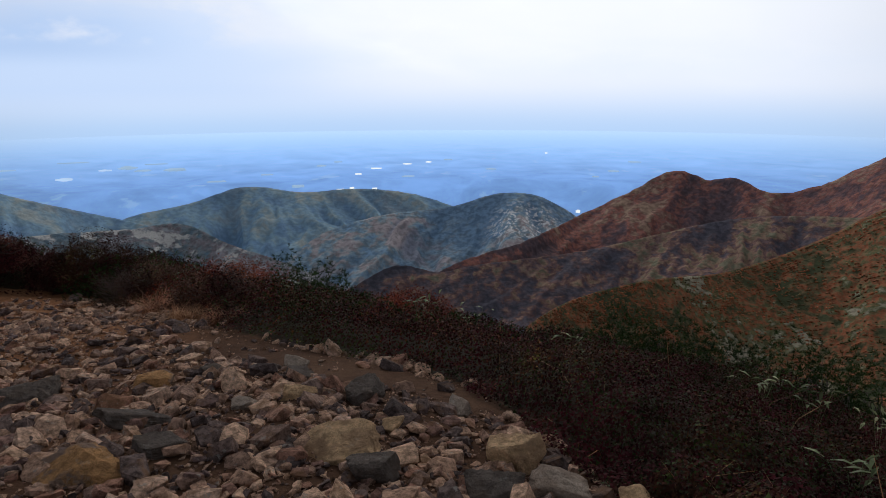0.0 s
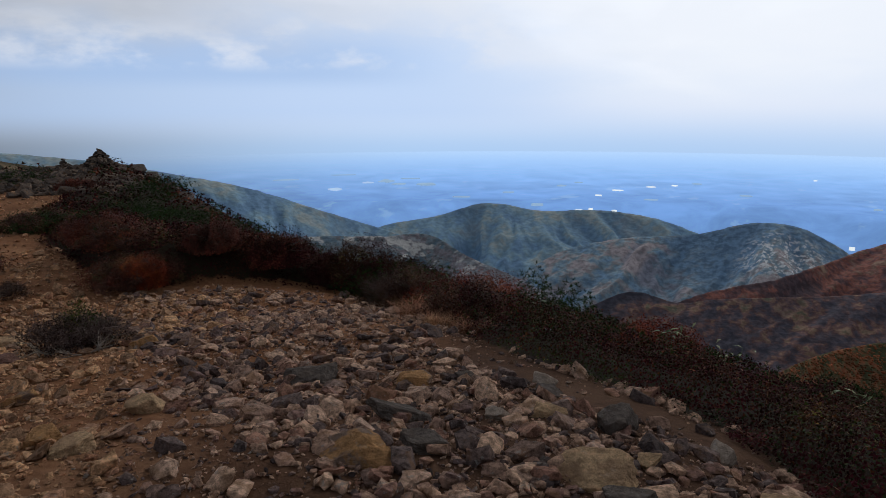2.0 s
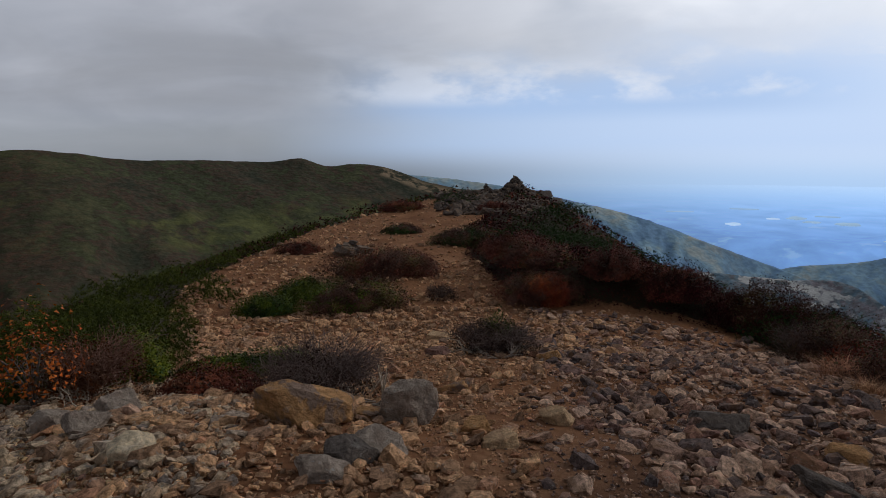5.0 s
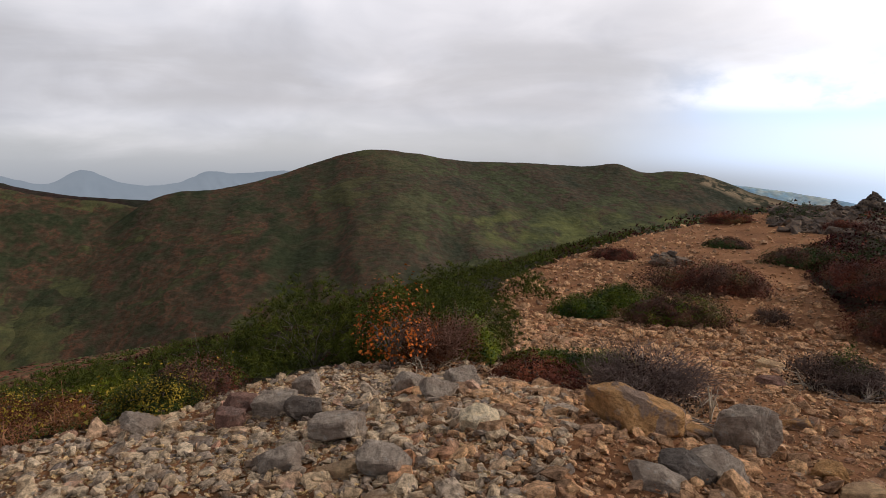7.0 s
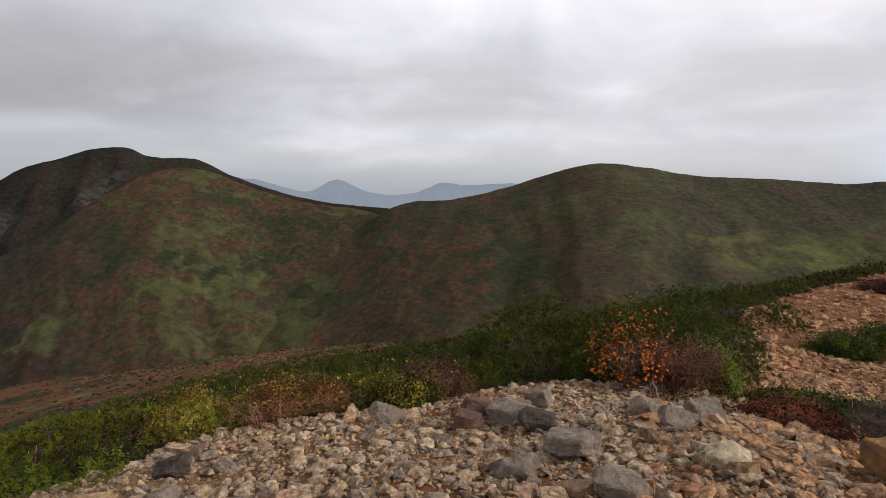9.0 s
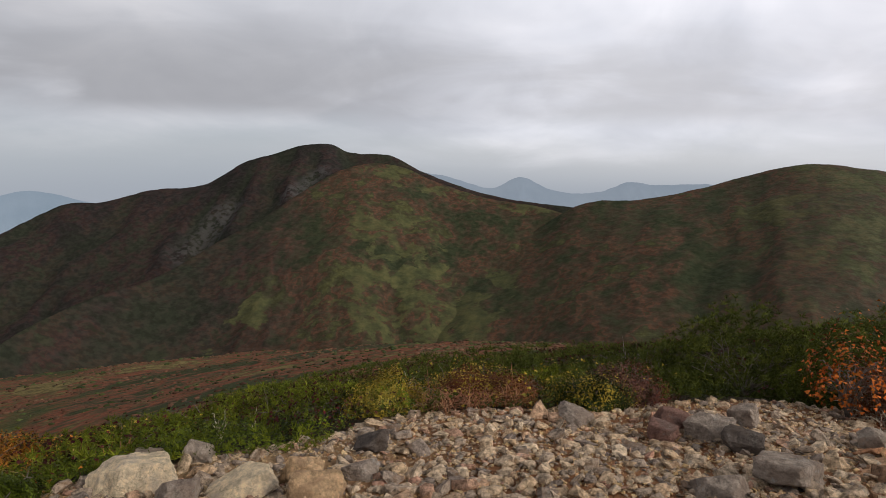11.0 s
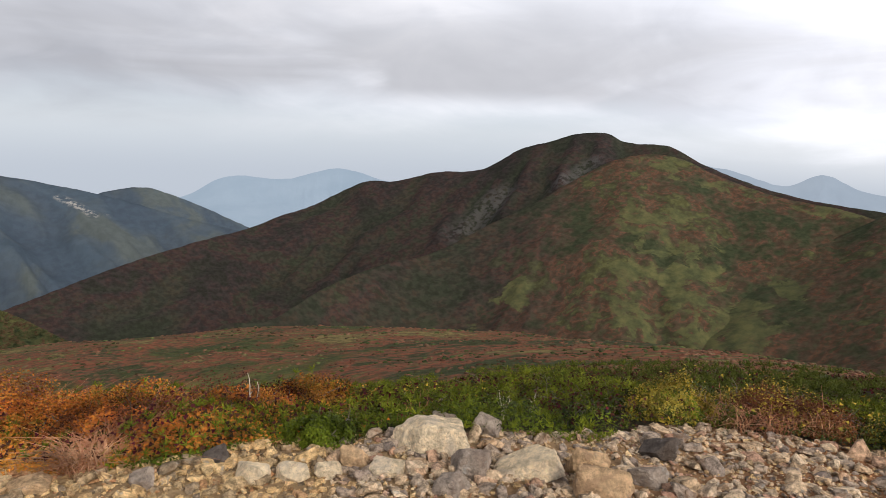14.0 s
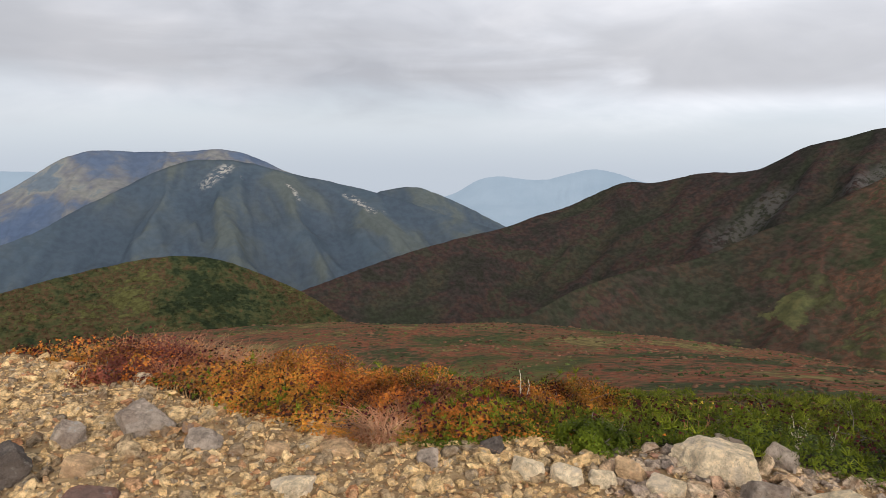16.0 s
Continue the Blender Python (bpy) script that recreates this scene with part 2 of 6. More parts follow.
def flank_paint(n, p):
    """Rusty heath with dark pine mats and small light meadows."""
    c = patchy([(0.24, (0.046, 0.052, 0.022)), (0.34, (0.086, 0.064, 0.034)), (0.44, (0.143, 0.065, 0.038)), (0.53, (0.204, 0.068, 0.036)), (0.6, (0.138, 0.072, 0.039)), (0.7, (0.102, 0.086, 0.034)), (0.82, (0.174, 0.136, 0.055))], 0.035, 0.35)(n, p)
    pine = n.span(n.noise(p, 0.022, 5, 0.65, 0.6), 0.53, 0.60)
    c = n.mix(n.math("MULTIPLY", pine, 0.8), c, n.ramp(n.noise(p, 0.6, 3, 0.6), [(0.35, (0.03, 0.042, 0.016)), (0.65, (0.075, 0.092, 0.03))]))
    near = n.span(off_line(n, p, MEADOW[0], MEADOW[1]), 5, 26, 1.0, 0.0)
    return n.mix(n.math("MULTIPLY", near, n.span(n.noise(p, 0.09, 4, 0.65), 0.44, 0.54)), c, n.ramp(n.noise(p, 0.5, 3, 0.6), [(0.35, (0.085, 0.10, 0.03)), (0.65, (0.18, 0.19, 0.06))]))


MEADOW = ((-7.0, -78.0, -27.0), (-28.0, -92.0, -33.0))
m_flank = material("flank_growth", flank_paint, 0.95, lambda n, p: n.math("MULTIPLY", n.noise(p, 0.8, 4, 0.6), 0.8))


def growth(name, tones, scale, spots, relief, ribs=0.0, hollow=(0.03, 0.04, 0.022), mottle=1.0):
    return material(name, patchy(tones, scale, spots, ribs, hollow, mottle), 0.95, lambda n, p: n.math("MULTIPLY", n.noise(p, spots, 4, 0.6), relief * 0.5))


def meadows(n, p, c, amount):
    """Yellow green meadows on the shoulder, down the gully and in the hollow of the western mountain."""
    streak = n.noise(p, 0.022, 6, 0.66, 0.6)
    tone = n.ramp(n.noise(p, 0.09, 4, 0.6), [(0.35, (0.05, 0.058, 0.028)), (0.65, (0.105, 0.104, 0.043))])
    for a, b, reach in (((-121, -1.7, 935), (-104, -4.3, 862), 22), ((-119.3, -6.5, 810), (-117.4, -16.2, 628), 50), ((-121.8, -12.4, 688), (-119.6, -10, 735), 60), ((-131, -11.5, 700), (-138, -16.2, 626), 34),
                        ((-112, -10.5, 720), (-115.5, -16, 630), 45)):
        near = n.span(off_line(n, p, bearing(a[0], a[1]) * a[2], bearing(b[0], b[1]) * b[2]), 0, reach * 1.6, 1.0, 0.0)
        ragged = n.span(n.math("MULTIPLY_ADD", near, 0.17, streak), 0.595, 0.655)
        c = n.mix(n.math("MULTIPLY", n.math("MULTIPLY", ragged, n.span(near, 0.0, 0.25)), amount), c, tone)
    return c


def west_paint(tones, meadow, ribs, other=None):
    """other: the tones that take over towards the south."""
    base = patchy(tones, 0.010, 0.07, ribs, mottle=0.85)

    def paint(n, p):
        c = base(n, p)
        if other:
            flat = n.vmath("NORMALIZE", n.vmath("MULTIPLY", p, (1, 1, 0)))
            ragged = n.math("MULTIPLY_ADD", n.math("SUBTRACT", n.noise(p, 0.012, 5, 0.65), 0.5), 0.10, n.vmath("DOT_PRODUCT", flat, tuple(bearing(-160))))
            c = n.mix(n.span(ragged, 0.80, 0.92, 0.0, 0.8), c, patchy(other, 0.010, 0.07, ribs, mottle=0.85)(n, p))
        c = meadows(n, p, c, meadow)
        for a, b, reach in (((-125.9, -1.3, 1194), (-128.6, -3.6, 1131), 14), ((-133.5, -5.0, 1170), (-136.8, -7.7, 1085), 24)):
            scar = off_line(n, p, bearing(a[0], a[1]) * a[2], bearing(b[0], b[1]) * b[2])
            c = n.mix(n.math("MULTIPLY", n.span(scar, reach * 0.3, reach * 2.0, 0.8, 0.0), n.span(n.noise(p, 0.09, 5, 0.68), 0.42, 0.56)), c, (0.078, 0.074, 0.071))
        return c
    return paint


WEST = [(0.25, (0.034, 0.041, 0.021)), (0.36, (0.049, 0.047, 0.026)), (0.44, (0.058, 0.045, 0.028)), (0.52, (0.072, 0.047, 0.031)), (0.58, (0.104, 0.051, 0.031)), (0.63, (0.062, 0.047, 0.029)), (0.72, (0.051, 0.052, 0.026)), (0.85, (0.077, 0.076, 0.031))]
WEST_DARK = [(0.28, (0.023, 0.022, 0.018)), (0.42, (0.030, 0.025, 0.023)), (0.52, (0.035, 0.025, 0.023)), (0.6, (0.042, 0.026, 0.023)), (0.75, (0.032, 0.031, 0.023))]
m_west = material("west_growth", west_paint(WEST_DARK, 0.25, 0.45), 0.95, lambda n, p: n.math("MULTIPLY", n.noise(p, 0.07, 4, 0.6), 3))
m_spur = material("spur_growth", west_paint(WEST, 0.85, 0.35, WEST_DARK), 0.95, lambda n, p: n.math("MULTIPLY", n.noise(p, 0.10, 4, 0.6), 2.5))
NORTH = [(0.28, (0.037, 0.041, 0.028)), (0.42, (0.058, 0.055, 0.037)), (0.5, (0.071, 0.055, 0.039)), (0.56, (0.083, 0.055, 0.039)), (0.61, (0.060, 0.060, 0.037)), (0.7, (0.065, 0.072, 0.037)), (0.85, (0.090, 0.095, 0.048))]


def north_paint(n, p):
    """Rusty towards the gully in the west, greener towards the east, with a light meadow low on the right."""
    green = patchy(NORTH, 0.007, 0.08, 0.35, mottle=0.75)(n, p)
    rusty = patchy(WEST, 0.010, 0.07, 0.35, mottle=0.75)(n, p)
    flat = n.vmath("NORMALIZE", n.vmath("MULTIPLY", p, (1, 1, 0)))
    c = n.mix(n.span(n.vmath("DOT_PRODUCT", flat, tuple(bearing(-112))), 0.83, 0.96), green, rusty)
    for a, b, reach in (((-62, -5.2, 760), (-54, -5.8, 800), 45), ((-76, -6, 700), (-66, -5.6, 740), 40)):
        near = n.span(off_line(n, p, bearing(a[0], a[1]) * a[2], bearing(b[0], b[1]) * b[2]), reach * 0.3, reach * 1.9, 1.0, 0.0)
        c = n.mix(n.math("MULTIPLY", near, n.span(n.noise(p, 0.03, 4, 0.6), 0.42, 0.6)), c, n.ramp(n.noise(p, 0.1, 4, 0.6), [(0.35, (0.075, 0.085, 0.035)), (0.65, (0.14, 0.145, 0.055))]))
    c = meadows(n, p, c, 0.8)
    crown = n.span(off_line(n, p, bearing(-58.5, -2.6) * 925, bearing(-53, -4.4) * 915), 6, 26, 1.0, 0.0)
    return n.mix(n.math("MULTIPLY", crown, n.span(n.noise(p, 0.05, 4, 0.6), 0.4, 0.55)), c, (0.27, 0.20, 0.13))


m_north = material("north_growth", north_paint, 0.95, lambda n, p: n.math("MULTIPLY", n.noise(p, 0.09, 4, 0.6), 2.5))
# a purple blue haze is mixed into the tones of both eastern slopes
m_east = growth("hazed_east_growth", [(0.28, (0.112, 0.084, 0.097)), (0.42, (0.164, 0.103, 0.107)), (0.52, (0.217, 0.113, 0.108)), (0.6, (0.353, 0.150, 0.117)), (0.7, (0.249, 0.145, 0.124)), (0.84, (0.380, 0.262, 0.190))], 0.007, 0.06, 5, 0.3, (0.112, 0.095, 0.112))
m_spur_east = growth("hazed_spur_growth_east", [(0.28, (0.092, 0.089, 0.112)), (0.45, (0.131, 0.107, 0.121)), (0.56, (0.203, 0.121, 0.112)), (0.66, (0.315, 0.210, 0.150)), (0.82, (0.196, 0.190, 0.131))], 0.009, 0.07, 5, 0.35, (0.089, 0.092, 0.117))
m_red = growth("red_growth", [(0.26, (0.075, 0.085, 0.045)), (0.4, (0.17, 0.13, 0.07)), (0.5, (0.33, 0.115, 0.06)), (0.57, (0.24, 0.16, 0.085)), (0.66, (0.12, 0.13, 0.06)), (0.8, (0.36, 0.33, 0.24))], 0.035, 0.3, 1)


# woods and terrace: the air's haze is painted into the tones as light blue
m_wood = growth("hazed_wood", [(0.3, (0.195, 0.326, 0.493)), (0.5, (0.247, 0.388, 0.500)), (0.62, (0.312, 0.422, 0.478)), (0.75, (0.390, 0.449, 0.450))], 0.006, 0.04, 6, 0.55, (0.150, 0.252, 0.392), 0.6)
m_pale = material("hazed_pale_patched_wood", lambda n, p: n.mix(n.math("MULTIPLY", n.span(n.noise(p, 0.10, 4, 0.7), 0.52, 0.58), n.span(n.vmath("LENGTH", n.vmath("SUBTRACT", p, (197, 1459, -301))), 50, 130, 1.0, 0.0)),
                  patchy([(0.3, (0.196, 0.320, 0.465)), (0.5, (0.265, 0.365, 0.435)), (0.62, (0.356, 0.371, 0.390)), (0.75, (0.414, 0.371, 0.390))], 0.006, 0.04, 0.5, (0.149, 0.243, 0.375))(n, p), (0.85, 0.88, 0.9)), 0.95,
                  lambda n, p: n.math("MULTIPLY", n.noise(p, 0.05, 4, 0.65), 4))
m_terrace = material("hazed_terrace_rock", lambda n, p: n.mix(n.span(n.noise(p, 0.035, 5, 0.7), 0.53, 0.60), patchy([(0.3, (0.142, 0.218, 0.280)), (0.5, (0.199, 0.241, 0.266)), (0.65, (0.257, 0.230, 0.252)), (0.8, (0.304, 0.333, 0.364))], 0.012, 0.08)(n, p), (0.62, 0.62, 0.60)), 0.95,
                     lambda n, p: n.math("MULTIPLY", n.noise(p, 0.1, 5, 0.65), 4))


def south_paint(n, p):
    # the blue is distance haze, painted into the slope's tones
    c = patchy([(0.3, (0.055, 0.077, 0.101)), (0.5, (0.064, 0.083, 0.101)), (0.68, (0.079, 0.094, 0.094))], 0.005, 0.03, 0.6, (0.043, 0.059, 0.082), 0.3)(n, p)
    for az0, el0, r0, az1, el1, r1, reach in ((181.6, -3.4, 1770, 179.9, -4.6, 1712, 15), (179.5, -5.4, 1668, 178.6, -6.2, 1632, 14), (178.2, -6.7, 1610, 177.3, -7.8, 1560, 8), (183.0, -4.1, 1740, 184.4, -5.0, 1690, 8), (191.4, -5.6, 1757, 193.6, -7.0, 1685, 10), (194.6, -6.8, 1690, 196.2, -7.8, 1655, 8), (186.5, -5.0, 1740, 187.6, -6.2, 1680, 7)):
        streak = off_line(n, p, bearing(az0, el0) * r0, bearing(az1, el1) * r1)
        c = n.mix(n.math("MULTIPLY", n.span(streak, reach * 0.3, reach * 1.8, 1.0, 0.0), n.span(n.noise(p, 0.06, 5, 0.75), 0.48, 0.56)), c, (0.30, 0.29, 0.27))
    return c


m_south = material("hazed_south_growth", south_paint, 0.95, lambda n, p: n.math("MULTIPLY", n.noise(p, 0.03, 4, 0.6), 3))
# summit tones are blued and paled too, as painted haze
m_summit = growth("hazed_summit_growth", [(0.3, (0.069, 0.098, 0.159)), (0.5, (0.088, 0.113, 0.164)), (0.62, (0.129, 0.132, 0.146)), (0.74, (0.178, 0.181, 0.171)), (0.85, (0.105, 0.132, 0.164))], 0.0035, 0.02, 6, 0.5, (0.076, 0.095, 0.132), 0.3)
m_knoll = growth("knoll_growth", [(0.3, (0.017, 0.024, 0.012)), (0.42, (0.035, 0.041, 0.018)), (0.55, (0.045, 0.047, 0.020)), (0.64, (0.069, 0.038, 0.022)), (0.70, (0.043, 0.043, 0.020)), (0.8, (0.066, 0.065, 0.024))], 0.018, 0.2, 2)


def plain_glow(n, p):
    """Far lowland with its haze painted on as glow: dark woods, pale fields, and the air's blue."""
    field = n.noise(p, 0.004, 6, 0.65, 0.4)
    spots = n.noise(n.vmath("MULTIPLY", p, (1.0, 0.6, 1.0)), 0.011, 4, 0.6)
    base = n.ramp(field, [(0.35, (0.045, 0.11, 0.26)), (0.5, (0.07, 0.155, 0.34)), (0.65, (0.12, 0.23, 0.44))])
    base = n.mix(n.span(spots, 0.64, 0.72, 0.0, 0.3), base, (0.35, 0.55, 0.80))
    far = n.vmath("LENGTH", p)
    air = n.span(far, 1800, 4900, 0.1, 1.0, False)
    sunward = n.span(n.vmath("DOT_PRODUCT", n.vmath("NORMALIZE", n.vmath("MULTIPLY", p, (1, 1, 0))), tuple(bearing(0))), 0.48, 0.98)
    # the painted air thickens with distance, from deep to pale blue
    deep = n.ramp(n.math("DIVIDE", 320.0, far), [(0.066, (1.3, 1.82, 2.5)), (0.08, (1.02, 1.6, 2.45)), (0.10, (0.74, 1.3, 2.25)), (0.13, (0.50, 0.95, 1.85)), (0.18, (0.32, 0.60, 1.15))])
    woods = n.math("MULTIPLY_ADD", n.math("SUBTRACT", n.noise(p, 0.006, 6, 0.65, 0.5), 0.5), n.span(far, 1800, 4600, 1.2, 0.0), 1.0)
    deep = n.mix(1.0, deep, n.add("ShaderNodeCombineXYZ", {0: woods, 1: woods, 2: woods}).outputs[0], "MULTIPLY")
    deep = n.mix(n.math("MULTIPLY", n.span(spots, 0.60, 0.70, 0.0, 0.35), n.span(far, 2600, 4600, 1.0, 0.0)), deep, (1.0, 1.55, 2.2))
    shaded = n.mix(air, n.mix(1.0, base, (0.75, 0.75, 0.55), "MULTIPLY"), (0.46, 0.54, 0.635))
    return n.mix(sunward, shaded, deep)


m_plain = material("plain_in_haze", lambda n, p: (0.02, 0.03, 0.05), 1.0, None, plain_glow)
# far ranges give off a pale blue of their own, in place of haze
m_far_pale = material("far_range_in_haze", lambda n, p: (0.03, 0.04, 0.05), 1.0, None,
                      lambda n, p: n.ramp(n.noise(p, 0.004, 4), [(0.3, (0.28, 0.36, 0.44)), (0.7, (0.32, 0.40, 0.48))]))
m_far = material("hazed_far_range", lambda n, p: (0.03, 0.04, 0.05), 1.0, None,
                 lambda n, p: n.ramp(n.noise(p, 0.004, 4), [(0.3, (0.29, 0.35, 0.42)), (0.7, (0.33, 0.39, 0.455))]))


# ---- the ground ----
AXIS = [(9.0, -60.0, -21.0), (5.0, -24.0, -7.0), (2.6, -11.0, -1.9), (1.4, -7.4, -0.45), (0.4, -5.0, -0.06), (-1.2, -1.0, 0.05), (-2.8, 1.4, 0.05), (-4.6, 3.6, -0.5), (-7.5, 6.2, -1.25),
        (-12.0, 8.2, -1.25), (-18.0, 12.5, -1.35), (-26.0, 21.5, -0.95), (-33.0, 28.0, -4.0), (-60.0, 52.0, -22.0)]


# the bare stony ground along the crest, as a closed outline
BARE = [(2.6, -9), (1.8, -3), (1.15, 0), (0.9, 2), (0.66, 2.85), (0.45, 3.25), (0.28, 3.65), (0.08, 4.2), (-0.37, 4.6), (-0.85, 4.9), (-1.5, 5.3), (-2.05, 5.75), (-3.25, 7.4), (-4.7, 9.4), (-5.6, 10.0), (-6.5, 9.6), (-7.7, 8.6),
        (-8.3, 7.8), (-10.3, 8.4), (-13.6, 10.3), (-17.2, 12.8), (-20.3, 16.7), (-24, 21), (-26.5, 22.5), (-27, 20), (-24.2, 13.8), (-21.6, 9.7), (-17, 5.6), (-14.5, 3.6), (-10.4, 2.1), (-6.8, 1.3),
        (-6.3, 0.6), (-5.95, -0.15), (-5.5, -0.72), (-4.95, -1.25), (-4.55, -1.75), (-4.15, -2.3), (-3.8, -2.6), (-3.3, -2.75), (-2.8, -3.15), (-2.3, -3.45), (-1.7, -3.75), (-1.05, -3.9),
        (-0.5, -4.42), (-0.1, -4.75), (0.2, -5.15), (0.5, -5.6), (0.8, -6.4), (1.6, -7.4), (2.2, -9.5)]


def bare_depth(x, y):
    """Metres inside (+) or outside (-) the bare ground's outline."""
    x, y = np.asarray(x, float), np.asarray(y, float)
    inside, best = np.zeros(x.shape, bool), np.full(x.shape, 1e9)
    for (ax, ay), (bx, by) in zip(BARE, BARE[1:] + BARE[:1]):
        dx, dy = bx - ax, by - ay
        u = np.clip(((x - ax) * dx + (y - ay) * dy) / (dx * dx + dy * dy), 0, 1)
        best = np.minimum(best, np.hypot(x - ax - u * dx, y - ay - u * dy))
        cross = (ay > y) != (by > y)
        inside ^= cross & (x < ax + (y - ay) * dx / (dy if dy else 1e-9))
    return np.where(inside, best, -best)


def ground_height(x, y):
    """The ridge's crest line with its flanks, in metres."""
    x, y = np.asarray(x, float), np.asarray(y, float)
    best, side, crest = np.full(x.shape, 1e9), np.zeros(x.shape), np.zeros(x.shape)
    weight = np.zeros(x.shape)
    for (ax, ay, az), (bx, by, bz) in zip(AXIS, AXIS[1:]):
        dx, dy = bx - ax, by - ay
        size = math.hypot(dx, dy)
        u = np.clip(((x - ax) * dx + (y - ay) * dy) / size ** 2, 0, 1)
        px, py = x - ax - u * dx, y - ay - u * dy
        d = np.hypot(px, py)
        w = 1.0 / (d * d + 0.6) ** 2
        crest += w * (az + u * (bz - az))
        weight += w
        near = d < best
        side = np.where(near, np.sign(dx * py - dy * px), side)     # +1 west, -1 east
        best = np.where(near, d, best)
    crest /= weight
    west = side > 0
    far_north = smooth(6.0, 12.0, y)
    over = np.maximum(best - 2.5 + 0.4 * far_north, 0)
    brow = smooth(8.0, 15.0, y)     # the cairn's hill falls steeply to the east
    out = np.maximum(-bare_depth(x, y), 0)
    fall = np.where(west, 0.345 * out * out / (out + 0.35) - 0.065 * np.maximum(out - 25, 0), 0.44 * over * over / (over + 3.4) * (1 - brow) + 0.60 * over * over / (over + 1.0) * brow)
    z = crest - fall - 0.012 * np.minimum(best, 3.0) ** 2
    z = z + 0.13 * np.exp(-((x + 3.3) ** 2 + (y - 0.3) ** 2) / 1.6)
    # the brush on the east side stands on a bank
    z = z + np.where(west, 0.0, 1.0) * (0.06 + 0.42 * smooth(-1.5, -5.5, x)) * smooth(0.0, 0.8, out) * smooth(2.6, 5.0, y) * smooth(-15.0, -10.0, x)
    r = np.hypot(x, y)
    # the flank breaks off into the valleys
    z = z - np.where(west, 0.22, 0.05) * np.maximum(r - 300, 0)
    z = z + 0.05 * fbm(x * 0.9, y * 0.9, 3, 5) * smooth(1.0, 3.0, r) + smooth(20, 120, r) * 3.0 * fbm(x / 45, y / 45, 4, 8)
    floor = -640.0 + 320.0 * smooth(1750, 2300, r) * smooth(-0.4, -0.1, y / np.maximum(r, 1.0))     # deep basins near the mountains, then the plain
    return np.where(z < floor + 40, floor + 40 * np.exp(np.minimum((z - floor - 40) / 40, 0)), z)


def build_ground():
    turns, rings = 400, 260
    a = np.linspace(0, 2 * math.pi, turns, endpoint=False)
    r = np.concatenate([[0.0], 0.25 * (4950 / 0.25) ** np.linspace(0, 1, rings - 1)])
    aa, rr = np.meshgrid(a, r, indexing="ij")
    x, y = np.sin(aa) * rr, np.cos(aa) * rr
    z = ground_height(x, y)
    me = mesh_from("ground", np.stack([x, y, z], -1).reshape(-1, 3), grid_faces(turns, rings, True)[:, ::-1], None, True)
    me.attributes.new("bare", "FLOAT", "POINT").data.foreach_set("value", np.clip(bare_depth(x, y), -2, 2).ravel().astype(np.float32))
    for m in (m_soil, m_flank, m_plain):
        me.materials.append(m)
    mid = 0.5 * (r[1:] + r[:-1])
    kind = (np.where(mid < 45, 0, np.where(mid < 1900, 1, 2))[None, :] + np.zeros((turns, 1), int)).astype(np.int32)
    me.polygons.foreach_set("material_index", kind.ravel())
    ob = new("ground", me)
    return tagged(ob, "stony brown mountain ridge falling to a hazy lowland", "ground", kind="structure")


ground = build_ground()


# ---- shared shapes ----
def unit(v):
    return v / np.maximum(np.linalg.norm(v, axis=-1, keepdims=True), 1e-9)


def hull_stone(rng, points, wide, tall):
    """A small angular stone: the hull of some scattered points, one unit in half length."""
    p = rng.normal(size=(60, 3))
    p = unit(p)
    chosen = [0]
    for _ in range(points - 1):          # well spread corners give blocky, worn stones
        chosen.append(int(np.argmax(np.min(((p[:, None] - p[chosen][None]) ** 2).sum(-1), 1) * rng.uniform(0.4, 1.0, 60))))
    p = np.clip(p[chosen] * rng.uniform(0.88, 1.0, (points, 1)) * 1.25, [-0.86, -0.86, -0.6], [0.86, 0.86, 0.6]) + 0.06 * rng.normal(size=(points, 3))
    p /= np.abs(p).max(axis=0)
    bm = bmesh.new()
    for q in p * [1, wide, tall]:
        bm.verts.new(q)
    out = bmesh.ops.convex_hull(bm, input=list(bm.verts))
    bmesh.ops.delete(bm, geom=[e for e in out["geom_interior"] if isinstance(e, bmesh.types.BMVert)], context="VERTS")
    bmesh.ops.triangulate(bm, faces=list(bm.faces))
    bm.verts.index_update()
    v = np.array([q.co[:] for q in bm.verts])
    f = np.array([[q.index for q in face.verts] for face in bm.faces])
    bm.free()
    return v, f


def spin(rng, k, tilt=0.35):
    """Random turns: free about the vertical, a little about the others."""
    a = rng.uniform(0, 2 * math.pi, k)
    b, c = rng.normal(size=k) * tilt, rng.normal(size=k) * tilt
    ca, sa, cb, sb, cc, sc = np.cos(a), np.sin(a), np.cos(b), np.sin(b), np.cos(c), np.sin(c)
    o, i = np.zeros(k), np.ones(k)
    z = np.stack([np.stack([ca, -sa, o], -1), np.stack([sa, ca, o], -1), np.stack([o, o, i], -1)], 1)
    y = np.stack([np.stack([cb, o, sb], -1), np.stack([o, i, o], -1), np.stack([-sb, o, cb], -1)], 1)
    x = np.stack([np.stack([i, o, o], -1), np.stack([o, cc, -sc], -1), np.stack([o, sc, cc], -1)], 1)
    return x @ y @ z if tilt > 1 else y @ x @ z


